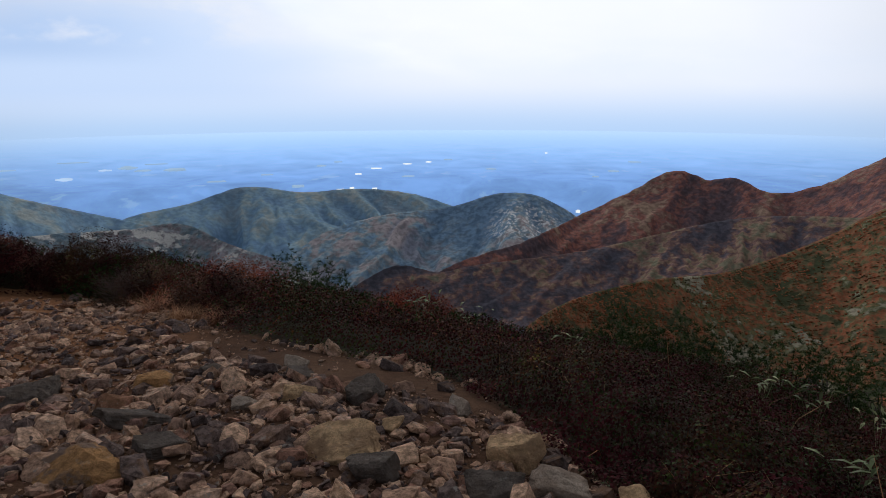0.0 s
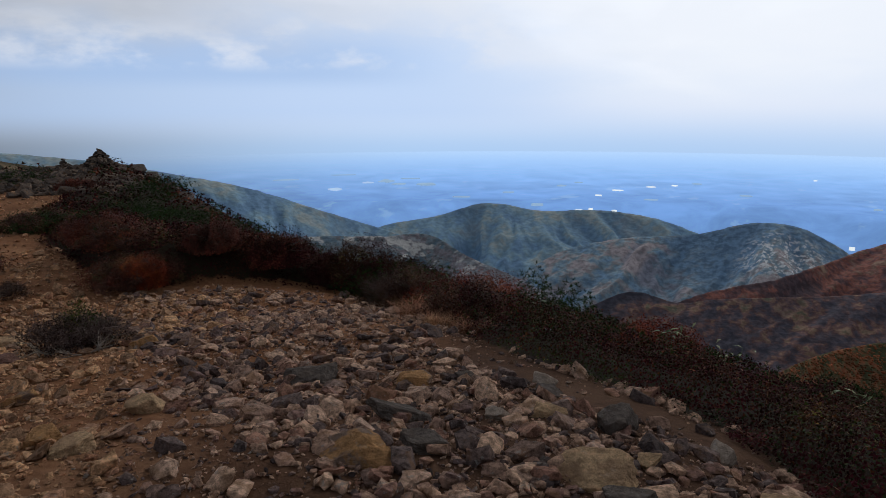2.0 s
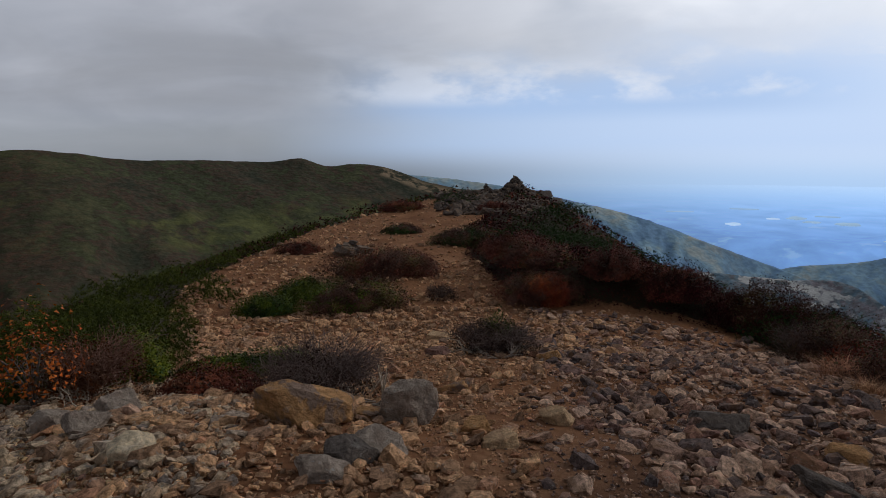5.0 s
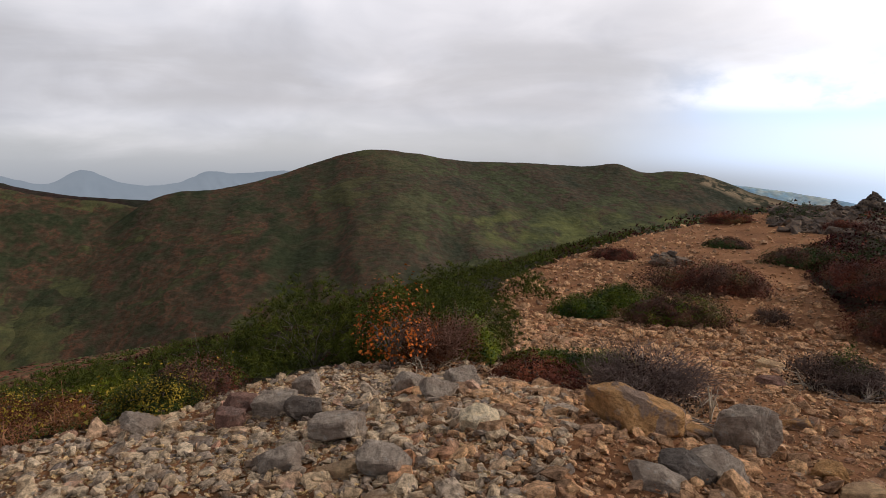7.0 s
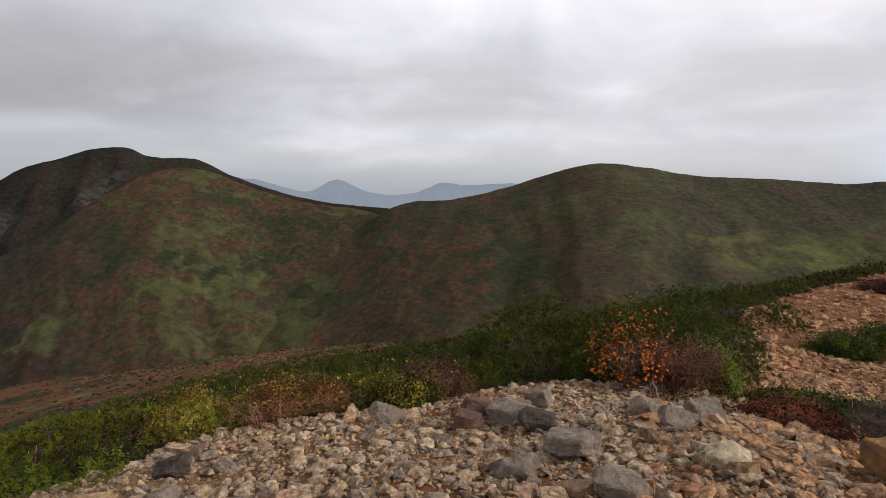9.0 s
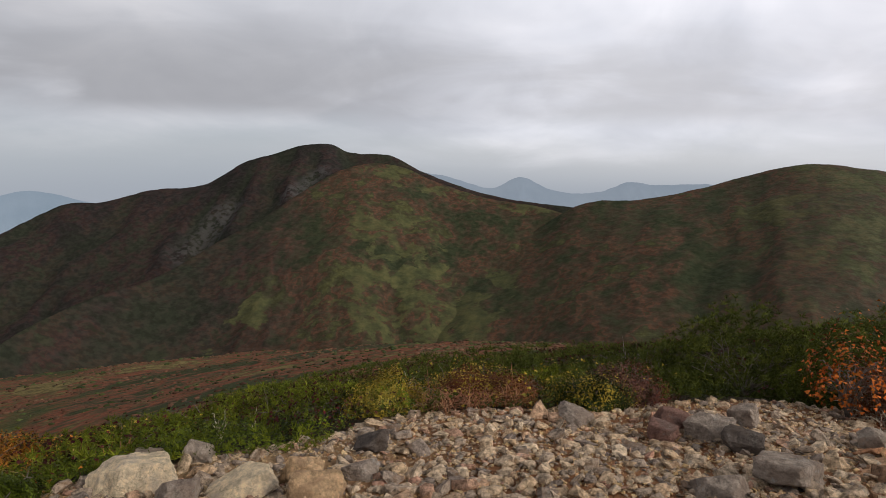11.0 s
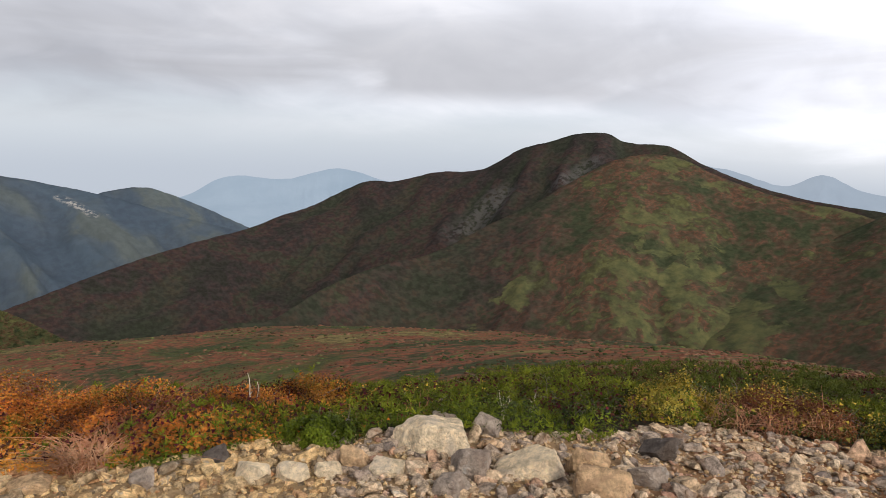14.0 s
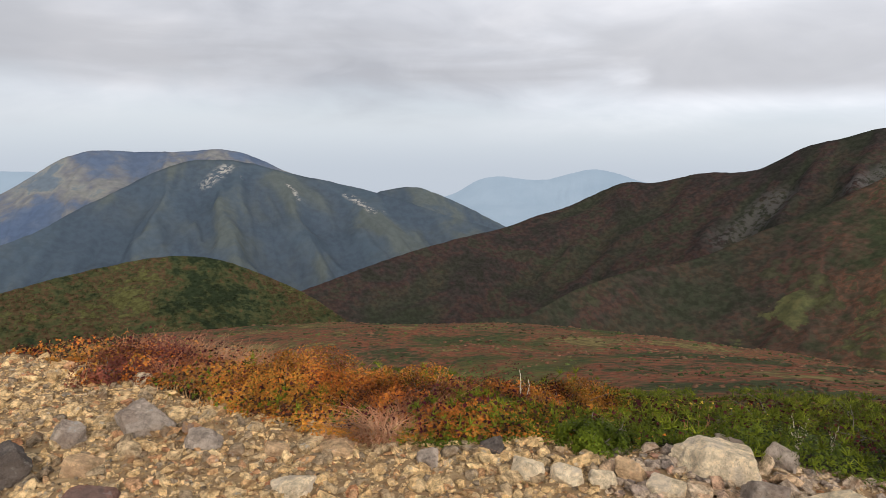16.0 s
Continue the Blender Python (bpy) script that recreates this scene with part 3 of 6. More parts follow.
def island_paint(stops, fine=None, mode="LINEAR"):
    """Every leaf or needle has its own tone, within broader patches."""
    def paint(n, p):
        r = n.add("ShaderNodeNewGeometry").outputs["Random Per Island"]
        if fine:
            broad = n.span(n.noise(p, fine, 3, 0.55), 0.3, 0.7, 0.0, 1.0, False)
            r = n.math("MULTIPLY_ADD", r, 0.32, n.math("MULTIPLY", broad, 0.68))
        c = n.ramp(r, stops, mode)
        if fine:
            f = n.span(n.noise(p, fine * 2.6, 4, 0.6), 0.32, 0.68, 0.5, 1.55)
            c = n.mix(1.0, c, n.add("ShaderNodeCombineXYZ", {0: f, 1: f, 2: f}).outputs[0], "MULTIPLY")
        return c
    return paint


def blob_field(name, label, mat, at, half, rng, tall=(0.16, 0.3)):
    """Rounded low bushes of given half widths at the places given, as one mesh."""
    lib = [hull_stone(rng, 9, rng.uniform(0.6, 1.0), rng.uniform(*tall)) for _ in range(10)]
    which, turns = rng.integers(0, 10, len(at)), spin(rng, len(at), 0.1)
    vs, fs, base = [], [], 0
    for s, (shape, faces) in enumerate(lib):
        idx = np.where(which == s)[0]
        v = np.einsum("vj,kji->kvi", shape, turns[idx]) * half[idx][:, None, None] + at[idx][:, None, :] + half[idx][:, None, None] * [0, 0, 0.1]
        vs.append(v.reshape(-1, 3))
        fs.append((faces[None] + base + np.arange(len(idx))[:, None, None] * len(shape)).reshape(-1, 3))
        base += len(idx) * len(shape)
    return tagged(new(name, mesh_from(name, np.concatenate(vs), np.concatenate(fs), mat, True)), label, "bushes", kind="stuff")


m_far_shrub = material("far_shrub", island_paint([(0.0, (0.03, 0.045, 0.016)), (0.26, (0.05, 0.066, 0.022)), (0.36, (0.11, 0.066, 0.04)), (0.5, (0.145, 0.066, 0.04)), (0.62, (0.11, 0.072, 0.042)), (0.74, (0.055, 0.075, 0.025)), (0.9, (0.10, 0.115, 0.035)), (1.0, (0.17, 0.15, 0.055))], 0.05), 0.95)
m_east_shrub = material("east_shrub", island_paint([(0.0, (0.06, 0.07, 0.038)), (0.3, (0.16, 0.125, 0.07)), (0.5, (0.37, 0.12, 0.058)), (0.62, (0.28, 0.15, 0.075)), (0.8, (0.12, 0.12, 0.06)), (1.0, (0.38, 0.34, 0.25))], 0.05), 0.95)


# ---- the mountains ----
def mountain(name, label, crest, foot, mat, seed, rugged=0.06, gully=0.10, gully_size=90.0, steps=260, teeth=0.06, bushes=None, slope=0.48, apron=0.16, fan=None):
    """A range seen from the ridge. crest: nodes of bearing, elevation angle and distance; foot: elevation angles at which the steep slope ends (start, end) and a gentle apron begins. fan: bearing of the summit, and how far behind it the gullies meet."""
    az = np.linspace(crest[0][0], crest[-1][0], steps)
    nodes = np.array(crest, float)
    el = curve_through(nodes[:, 0], nodes[:, 1], az) + teeth * fbm(az * 1.6, az * 0 + seed, 4, seed, 0.6)
    far = curve_through(nodes[:, 0], nodes[:, 2], az)
    u = np.linspace(0, 1, steps)
    dip = np.tan(np.radians(foot[0] + (foot[1] - foot[0]) * u))
    top = 1.6 + np.tan(np.radians(el)) * far
    k = steps // 9
    bell = np.hanning(2 * k + 3)[1:-1]
    broad_top = np.convolve(np.concatenate([2 * top[0] - top[k:0:-1], top, 2 * top[-1] - top[-2:-k - 2:-1]]), bell / bell.sum(), "valid")     # small teeth of the crest do not run down the slope
    foot_r = np.minimum((1.6 - broad_top + slope * far) / (slope - dip), far * 0.97)
    low = broad_top - slope * (far - foot_r)
    v = np.concatenate([np.linspace(-1, -0.05, 8), np.linspace(0, 1, 48), 1 + np.linspace(0.1, 0.9, 3)])
    vv, _ = np.meshgrid(v, az)
    front = np.clip(vv, 0.0, 1.0)
    rr = foot_r[:, None] + (far - foot_r)[:, None] * np.maximum(vv, 0) + 0.45 * foot_r[:, None] * np.minimum(vv, 0)
    zz = low[:, None] + (broad_top - low)[:, None] * front + (top - broad_top)[:, None] * front ** 5 - apron * 0.45 * foot_r[:, None] * np.maximum(-vv, 0)
    zz = zz - np.maximum(rr - far[:, None], 0) * 0.5
    a = np.radians(az)[:, None]
    x, y = np.sin(a) * rr, np.cos(a) * rr
    mid = np.sin(np.pi * np.clip((vv + 0.35) / 1.35, 0, 1)) ** 0.7
    size = np.maximum(top - low, 25)[:, None]
    # gullies run down the slope: ridged noise stretched along the line of fall, forking downwards
    along = a * far[:, None]
    if fan:
        along = np.arctan2((a - radians(fan[0])) * far[:, None], np.maximum(far[:, None] - rr, 0) + fan[1]) * (fan[1] + 250)
    along = along + 0.35 * gully_size * fbm(x / (gully_size * 1.3), y / (gully_size * 1.3), 3, seed + 3)
    g = 1 - np.abs(fbm(along / gully_size, rr / (gully_size * 4.0), 3, seed + 1)) * 2.6
    h = 1 - np.abs(fbm(along / (gully_size * 0.35), rr / (gully_size * 1.4), 3, seed + 4)) * 2.6
    zz = zz + mid * size * (gully * (g - 0.55) + 0.45 * gully * (h - 0.5) + rugged * fbm(x / (gully_size * 0.4), y / (gully_size * 0.4), 4, seed + 2))
    me = mesh_from(name, np.stack([x, y, zz], -1).reshape(-1, 3), grid_faces(steps, len(v)), mat, True)
    me.attributes.new("rib", "FLOAT", "POINT").data.foreach_set("value", np.clip(0.5 + 0.55 * (g - 0.45) + 0.3 * (h - 0.45), 0, 1).ravel().astype(np.float32))
    ob = new(name, me)
    if bushes:
        count, half, mat_b, words = bushes
        rng = np.random.default_rng(seed)
        i, k = rng.integers(4, steps - 4, count), 6 + (49 * rng.uniform(0, 1, count) ** 0.8).astype(int)
        fade = fbm(x[i, k] / (half * 22), y[i, k] / (half * 22), 3, seed + 6) + 0.3 * rng.normal(size=count) > -0.1
        i, k = i[fade], k[fade]
        fi = rng.uniform(0, 1, len(i))
        at = [(q[i, k] * (1 - fi) + q[i + 1, k] * fi) for q in (x, y, zz)]
        blob_field("bushes", words, mat_b, np.stack(at, 1), half * rng.uniform(0.5, 1.3, len(i)) * (rr[i, k] / rr[:, 6:].mean()) ** 0.5, rng, (0.4, 0.7))
    return tagged(ob, label, "mountain", kind="structure")


mountain("mountain_east", "rust brown autumn mountain with a jagged crest", [(-2, -16.6, 900), (2.3, -14.7, 950), (6.3, -13.5, 1000), (9, -12.3, 1080), (11.6, -10.9, 1200), (15.7, -8.8, 1250), (19.2, -6.85, 1300), (20.2, -6.85, 1300), (21.8, -7.4, 1300), (24.3, -7.25, 1280), (25.8, -7.98, 1250), (28.7, -7.83, 1250), (30.5, -7.0, 1250), (33.7, -5.05, 1250), (40, -1.5, 1250), (50, -1, 1200)],
         (-21, -18), m_east, 11, 0.05, 0.15, 170, teeth=0.14, fan=(24, 300))
mountain("spur_east", "dark autumn spur below the jagged mountain", [(-9, -17.5, 800), (-4.3, -15.3, 850), (0, -15.9, 850), (2.3, -15.4, 850), (6.3, -14.8, 860), (13.1, -13.6, 900), (17.2, -12.4, 930), (24.1, -10.4, 980), (34, -9.4, 980)],
         (-20, -19), m_spur_east, 17, 0.07, 0.20, 130, fan=(26, 300))
mountain("slope_east", "orange and green autumn slope across the gully", [(7.5, -20.5, 120), (9.5, -19.1, 140), (17.1, -16.1, 170), (24.6, -14.4, 200), (29.9, -11.7, 220), (34.2, -8.7, 230), (44, -4.5, 240), (60, -3, 230)],
         (-24, -24), m_red, 23, 0.04, 0.05, 25, bushes=(11000, 0.38, m_east_shrub, "orange, tan and green bushes on the slope"))
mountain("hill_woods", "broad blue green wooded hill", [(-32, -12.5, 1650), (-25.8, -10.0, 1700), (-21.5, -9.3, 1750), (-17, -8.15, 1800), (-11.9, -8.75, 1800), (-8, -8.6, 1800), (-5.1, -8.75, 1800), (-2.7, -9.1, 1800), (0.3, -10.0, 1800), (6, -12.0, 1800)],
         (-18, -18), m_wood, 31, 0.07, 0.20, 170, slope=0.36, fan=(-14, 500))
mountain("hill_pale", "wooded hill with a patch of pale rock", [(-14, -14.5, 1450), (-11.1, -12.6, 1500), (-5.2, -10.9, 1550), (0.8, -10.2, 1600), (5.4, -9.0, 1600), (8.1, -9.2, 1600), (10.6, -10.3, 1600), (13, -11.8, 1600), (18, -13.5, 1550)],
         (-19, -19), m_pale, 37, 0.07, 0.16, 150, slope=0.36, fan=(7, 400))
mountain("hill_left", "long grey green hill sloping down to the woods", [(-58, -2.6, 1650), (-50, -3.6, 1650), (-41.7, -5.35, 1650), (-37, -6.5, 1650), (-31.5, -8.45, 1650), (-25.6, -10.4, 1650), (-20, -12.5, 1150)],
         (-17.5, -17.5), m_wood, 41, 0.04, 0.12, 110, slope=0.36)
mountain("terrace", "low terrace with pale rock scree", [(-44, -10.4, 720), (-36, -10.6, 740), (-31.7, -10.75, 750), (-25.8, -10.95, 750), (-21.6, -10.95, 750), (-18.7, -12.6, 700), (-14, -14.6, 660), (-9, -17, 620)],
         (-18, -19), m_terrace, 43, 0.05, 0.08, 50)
mountain("mountain_north", "broad dark green rounded mountain", [(-119.5, -18, 604), (-117.5, -15.3, 646), (-115.4, -13.0, 686), (-112.4, -10.6, 734), (-110.2, -8.3, 780), (-107, -6, 826), (-103.7, -3.95, 840), (-98.9, -3.35, 850), (-94, -2.2, 880), (-90.6, -1.05, 900), (-86.8, -0.15, 900), (-83, -0.4, 900), (-79.8, -0.93, 900), (-73.2, -1.2, 920), (-67.1, -1.35, 940), (-66, -1.2, 940), (-63.4, -1.9, 940), (-61.2, -1.75, 940), (-58.3, -2.2, 940), (-55.2, -3.35, 940), (-52.1, -4.1, 930), (-46, -6, 900), (-38, -10, 850)],
         (-17, -14), m_north, 53, slope=0.30, rugged=0.04, gully=0.05, gully_size=150, fan=(-86, 400))
mountain("spur_west", "green and rust red slope below the rounded summit", [(-160, -20, 480), (-158.6, -17.6, 520), (-153, -16.0, 590), (-148.5, -13.4, 660), (-144.3, -11.6, 720), (-138.6, -9.9, 780), (-134, -7.3, 830), (-130.5, -5.4, 860), (-127.5, -3.4, 900), (-124, -1.4, 930), (-119.7, -0.9, 950), (-116, -2.3, 930), (-112, -3.5, 900), (-107, -4.25, 870), (-100, -6, 830)],
         (-19, -18), m_spur, 157, 0.05, 0.05, 150, fan=(-121, 300))
mountain("mountain_west", "rounded summit with rust and green autumn slopes", [(-185, -17.5, 896), (-171.3, -13.5, 972), (-164.4, -11.1, 1049), (-158.4, -9.3, 1126), (-154.7, -8.3, 1190), (-152.2, -7.3, 1228), (-149.3, -6.25, 1254), (-146.8, -4.95, 1280), (-145.1, -4.2, 1280), (-142.9, -4.1, 1280), (-139.2, -3.2, 1280), (-134.6, -2.5, 1280), (-133, -1.5, 1280), (-132, -0.92, 1280), (-129.8, -0.22, 1280), (-126.9, 0.66, 1280), (-124.6, 0.6, 1280), (-123.8, 0.21, 1280), (-119.7, -0.21, 1254), (-117.2, -1.44, 1228), (-115.3, -2.16, 1203), (-111, -3.4, 1152), (-106.9, -3.95, 1088), (-103.5, -4.3, 1062), (-98, -6, 1024)],
         (-18, -16.5), m_west, 59, 0.05, 0.075, 110, fan=(-126, 260))
mountain("knoll_south", "low green and red knoll", [(150, -15, 330), (158, -13.4, 360), (165.2, -12.4, 380), (169.2, -11.6, 390), (172.8, -11.0, 400), (176.3, -10.6, 400), (180.8, -11.05, 400), (183.5, -12.1, 400), (188.7, -14.7, 380), (191.6, -16.7, 360), (197, -19, 340)],
         (-19, -19), m_knoll, 61, 0.03, 0.03, 60, bushes=(5000, 0.9, m_knoll, "green and rust bushes on the knoll"))
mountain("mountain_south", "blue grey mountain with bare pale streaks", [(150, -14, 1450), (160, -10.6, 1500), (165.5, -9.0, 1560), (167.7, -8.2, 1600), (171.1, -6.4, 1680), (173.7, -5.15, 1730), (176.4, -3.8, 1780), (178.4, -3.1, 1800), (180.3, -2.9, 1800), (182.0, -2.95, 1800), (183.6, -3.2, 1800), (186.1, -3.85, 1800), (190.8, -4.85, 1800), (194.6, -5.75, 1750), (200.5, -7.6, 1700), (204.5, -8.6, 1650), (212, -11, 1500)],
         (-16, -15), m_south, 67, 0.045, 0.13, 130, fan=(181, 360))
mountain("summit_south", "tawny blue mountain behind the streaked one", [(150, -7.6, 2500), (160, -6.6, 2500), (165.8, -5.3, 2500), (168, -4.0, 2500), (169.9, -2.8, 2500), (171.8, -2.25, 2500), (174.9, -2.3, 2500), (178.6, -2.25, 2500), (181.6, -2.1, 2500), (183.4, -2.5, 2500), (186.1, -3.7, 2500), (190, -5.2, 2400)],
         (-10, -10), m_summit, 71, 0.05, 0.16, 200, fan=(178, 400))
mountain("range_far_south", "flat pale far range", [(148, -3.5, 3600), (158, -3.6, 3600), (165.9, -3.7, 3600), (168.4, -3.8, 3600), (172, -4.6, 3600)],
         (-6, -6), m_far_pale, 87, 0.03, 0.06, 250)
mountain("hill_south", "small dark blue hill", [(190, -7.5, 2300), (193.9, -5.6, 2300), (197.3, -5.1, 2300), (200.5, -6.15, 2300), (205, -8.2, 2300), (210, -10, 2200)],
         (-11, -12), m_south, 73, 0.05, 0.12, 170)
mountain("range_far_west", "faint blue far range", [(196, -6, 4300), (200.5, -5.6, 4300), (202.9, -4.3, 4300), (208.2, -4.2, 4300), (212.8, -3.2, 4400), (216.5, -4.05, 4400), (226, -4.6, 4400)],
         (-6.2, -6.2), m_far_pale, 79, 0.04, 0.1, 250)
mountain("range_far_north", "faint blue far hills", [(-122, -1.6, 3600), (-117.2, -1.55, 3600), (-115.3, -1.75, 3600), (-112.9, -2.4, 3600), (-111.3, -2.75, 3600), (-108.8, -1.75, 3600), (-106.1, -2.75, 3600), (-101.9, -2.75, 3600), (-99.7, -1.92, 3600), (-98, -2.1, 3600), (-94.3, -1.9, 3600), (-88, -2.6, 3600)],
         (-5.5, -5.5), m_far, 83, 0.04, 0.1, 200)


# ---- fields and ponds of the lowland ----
# daylight and haze on the far patches are given as their own glow
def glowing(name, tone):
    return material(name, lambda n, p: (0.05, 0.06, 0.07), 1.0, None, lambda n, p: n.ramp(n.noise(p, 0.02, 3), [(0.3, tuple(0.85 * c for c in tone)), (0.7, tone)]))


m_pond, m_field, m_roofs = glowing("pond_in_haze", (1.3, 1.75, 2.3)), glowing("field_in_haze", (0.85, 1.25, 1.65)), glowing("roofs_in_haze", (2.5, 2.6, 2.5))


def lowland_patch(name, label, az, el, width, depth, mat, seed):
    """A flat uneven patch on the plain, seen at that bearing and angle."""
    rng = np.random.default_rng(seed)
    r = 320.0 / math.tan(radians(-el))
    a = np.linspace(0, 2 * math.pi, 22, endpoint=False)
    k = 1 + 0.75 * fbm(np.cos(a) * 1.3 + seed, np.sin(a) * 1.3, 3, seed)
    c, t = bearing(az) * r, radians(-az)
    k = k * np.where(np.arange(22) % 2, 0.9, 1.05)
    px, py = np.cos(a) * k * width * 0.24, np.sin(a) * np.roll(k, 5) * depth * 0.27
    ring = np.stack([c.x + px * math.cos(t) - py * math.sin(t), c.y + px * math.sin(t) + py * math.cos(t)], 1)
    n = len(a)
    v = np.concatenate([np.c_[ring, np.full(n, -316.5)], np.c_[ring, np.full(n, -324.0)], [[c.x, c.y, -316.5]]])
    i = np.arange(n)
    j = (i + 1) % n
    f = np.concatenate([np.stack([i, j, np.full(n, 2 * n)], 1), np.stack([i, i + n, j], 1), np.stack([j, i + n, j + n], 1)])
    return tagged(new(name, mesh_from(name, v, f, mat)), label, "backdrop", kind="structure")


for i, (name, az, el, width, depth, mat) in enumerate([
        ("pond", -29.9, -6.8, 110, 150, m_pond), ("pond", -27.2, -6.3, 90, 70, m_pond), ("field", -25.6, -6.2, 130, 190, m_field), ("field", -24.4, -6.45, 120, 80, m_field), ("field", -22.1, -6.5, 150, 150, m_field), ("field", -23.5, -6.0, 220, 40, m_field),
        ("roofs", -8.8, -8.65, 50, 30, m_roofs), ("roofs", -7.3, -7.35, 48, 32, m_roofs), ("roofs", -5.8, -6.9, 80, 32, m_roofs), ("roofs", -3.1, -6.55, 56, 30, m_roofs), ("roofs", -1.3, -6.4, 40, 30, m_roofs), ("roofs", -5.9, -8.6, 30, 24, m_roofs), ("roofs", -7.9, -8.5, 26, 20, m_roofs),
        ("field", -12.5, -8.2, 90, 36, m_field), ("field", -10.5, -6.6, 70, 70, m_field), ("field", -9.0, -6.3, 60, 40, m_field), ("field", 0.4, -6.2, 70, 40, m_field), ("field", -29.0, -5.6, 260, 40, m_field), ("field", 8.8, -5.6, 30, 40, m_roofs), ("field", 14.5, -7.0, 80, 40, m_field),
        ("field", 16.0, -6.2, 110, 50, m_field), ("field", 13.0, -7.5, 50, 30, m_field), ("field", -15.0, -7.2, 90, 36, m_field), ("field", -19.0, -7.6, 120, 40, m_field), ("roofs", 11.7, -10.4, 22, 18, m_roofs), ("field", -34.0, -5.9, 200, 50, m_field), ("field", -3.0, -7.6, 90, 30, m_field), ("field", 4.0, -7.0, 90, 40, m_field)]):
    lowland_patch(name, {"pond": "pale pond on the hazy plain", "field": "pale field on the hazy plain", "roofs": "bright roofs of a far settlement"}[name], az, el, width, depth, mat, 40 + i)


# ---- parts and growth ----
def part(name, me, parent, label=""):
    ob = new(name, me)
    ob.parent = parent
    return tagged(ob, label) if label else ob


def holder(name, place, label, category, group=""):
    ob = new(name)
    ob.location = place
    ob.empty_display_size = 0.1
    return tagged(ob, label, category, group)


def leafy(name, stops, rough=0.6, patch=1.3):
    return material(name, island_paint(stops, patch), rough)


m_wine = leafy("wine_leaf", [(0.0, (0.010, 0.004, 0.004)), (0.22, (0.022, 0.007, 0.007)), (0.42, (0.058, 0.008, 0.013)), (0.55, (0.024, 0.016, 0.008)), (0.68, (0.054, 0.016, 0.011)), (0.84, (0.043, 0.027, 0.011)), (1.0, (0.108, 0.044, 0.013))], 0.8)
m_scarlet = leafy("scarlet_leaf", [(0.0, (0.056, 0.022, 0.017)), (0.45, (0.125, 0.036, 0.025)), (0.75, (0.213, 0.066, 0.034)), (1.0, (0.100, 0.078, 0.030))])
m_orange = leafy("orange_leaf", [(0.0, (0.104, 0.039, 0.014)), (0.2, (0.266, 0.071, 0.019)), (0.42, (0.438, 0.142, 0.023)), (0.56, (0.194, 0.110, 0.023)), (0.74, (0.483, 0.195, 0.028)), (0.88, (0.323, 0.065, 0.028)), (1.0, (0.507, 0.285, 0.036))])
m_green = leafy("green_leaf", [(0.0, (0.024, 0.034, 0.005)), (0.5, (0.067, 0.091, 0.008)), (0.85, (0.133, 0.155, 0.013)), (1.0, (0.190, 0.126, 0.021))], 0.5)
m_undergreen = leafy("dark_green_leaf", [(0.0, (0.011, 0.018, 0.006)), (0.6, (0.032, 0.046, 0.011)), (0.9, (0.066, 0.079, 0.018)), (1.0, (0.264, 0.202, 0.035))], 0.6)
m_rusty = leafy("rusty_leaf", [(0.0, (0.036, 0.014, 0.008)), (0.5, (0.104, 0.034, 0.014)), (0.9, (0.144, 0.064, 0.020)), (1.0, (0.240, 0.144, 0.032))], 0.6)
m_flame = leafy("flame_red_leaf", [(0.0, (0.10, 0.02, 0.012)), (0.5, (0.21, 0.034, 0.016)), (1.0, (0.30, 0.075, 0.022))], 0.6)
m_flame_orange = leafy("flame_orange_leaf", [(0.0, (0.20, 0.05, 0.015)), (0.5, (0.42, 0.10, 0.02)), (1.0, (0.52, 0.18, 0.03))])
m_maroon = leafy("maroon_leaf", [(0.0, (0.045, 0.026, 0.019)), (0.35, (0.079, 0.040, 0.030)), (0.6, (0.121, 0.055, 0.037)), (0.75, (0.077, 0.077, 0.030)), (1.0, (0.179, 0.132, 0.043))])
m_yellow = leafy("yellow_leaf", [(0.0, (0.14, 0.10, 0.02)), (0.5, (0.34, 0.24, 0.03)), (1.0, (0.10, 0.11, 0.03))])
m_needle = leafy("pine_needle", [(0.0, (0.033, 0.044, 0.007)), (0.4, (0.078, 0.096, 0.010)), (0.75, (0.148, 0.166, 0.014)), (1.0, (0.228, 0.228, 0.024))], 0.6, 2.6)
m_needle_dark = leafy("dark_pine_needle", [(0.0, (0.014, 0.030, 0.010)), (0.6, (0.03, 0.06, 0.014)), (1.0, (0.07, 0.10, 0.025))], 0.5, 2.6)
# the green needles again, with shade put into the tones
m_needle_mid = leafy("shaded_pine_needle", [(0.0, (0.021, 0.026, 0.008)), (0.4, (0.047, 0.059, 0.010)), (0.75, (0.086, 0.100, 0.016)), (1.0, (0.143, 0.143, 0.025))], 0.6, 2.6)
m_grass = leafy("dry_grass", [(0.0, (0.16, 0.075, 0.035)), (0.5, (0.30, 0.15, 0.07)), (1.0, (0.42, 0.30, 0.15))], 0.7)
m_bark = material("grey_bark", lambda n, p: n.ramp(n.noise(p, 30.0, 4, 0.7), [(0.3, (0.07, 0.055, 0.045)), (0.7, (0.22, 0.19, 0.17))]), 0.9)
m_dry = material("grey_dry_wood", lambda n, p: n.ramp(n.noise(p, 40.0, 4, 0.7), [(0.3, (0.17, 0.14, 0.115)), (0.7, (0.36, 0.31, 0.26))]), 0.9)
m_bone = material("bleached_wood", lambda n, p: n.ramp(n.noise(p, 40.0, 4, 0.7), [(0.3, (0.38, 0.32, 0.24)), (0.7, (0.62, 0.56, 0.46))]), 0.85)


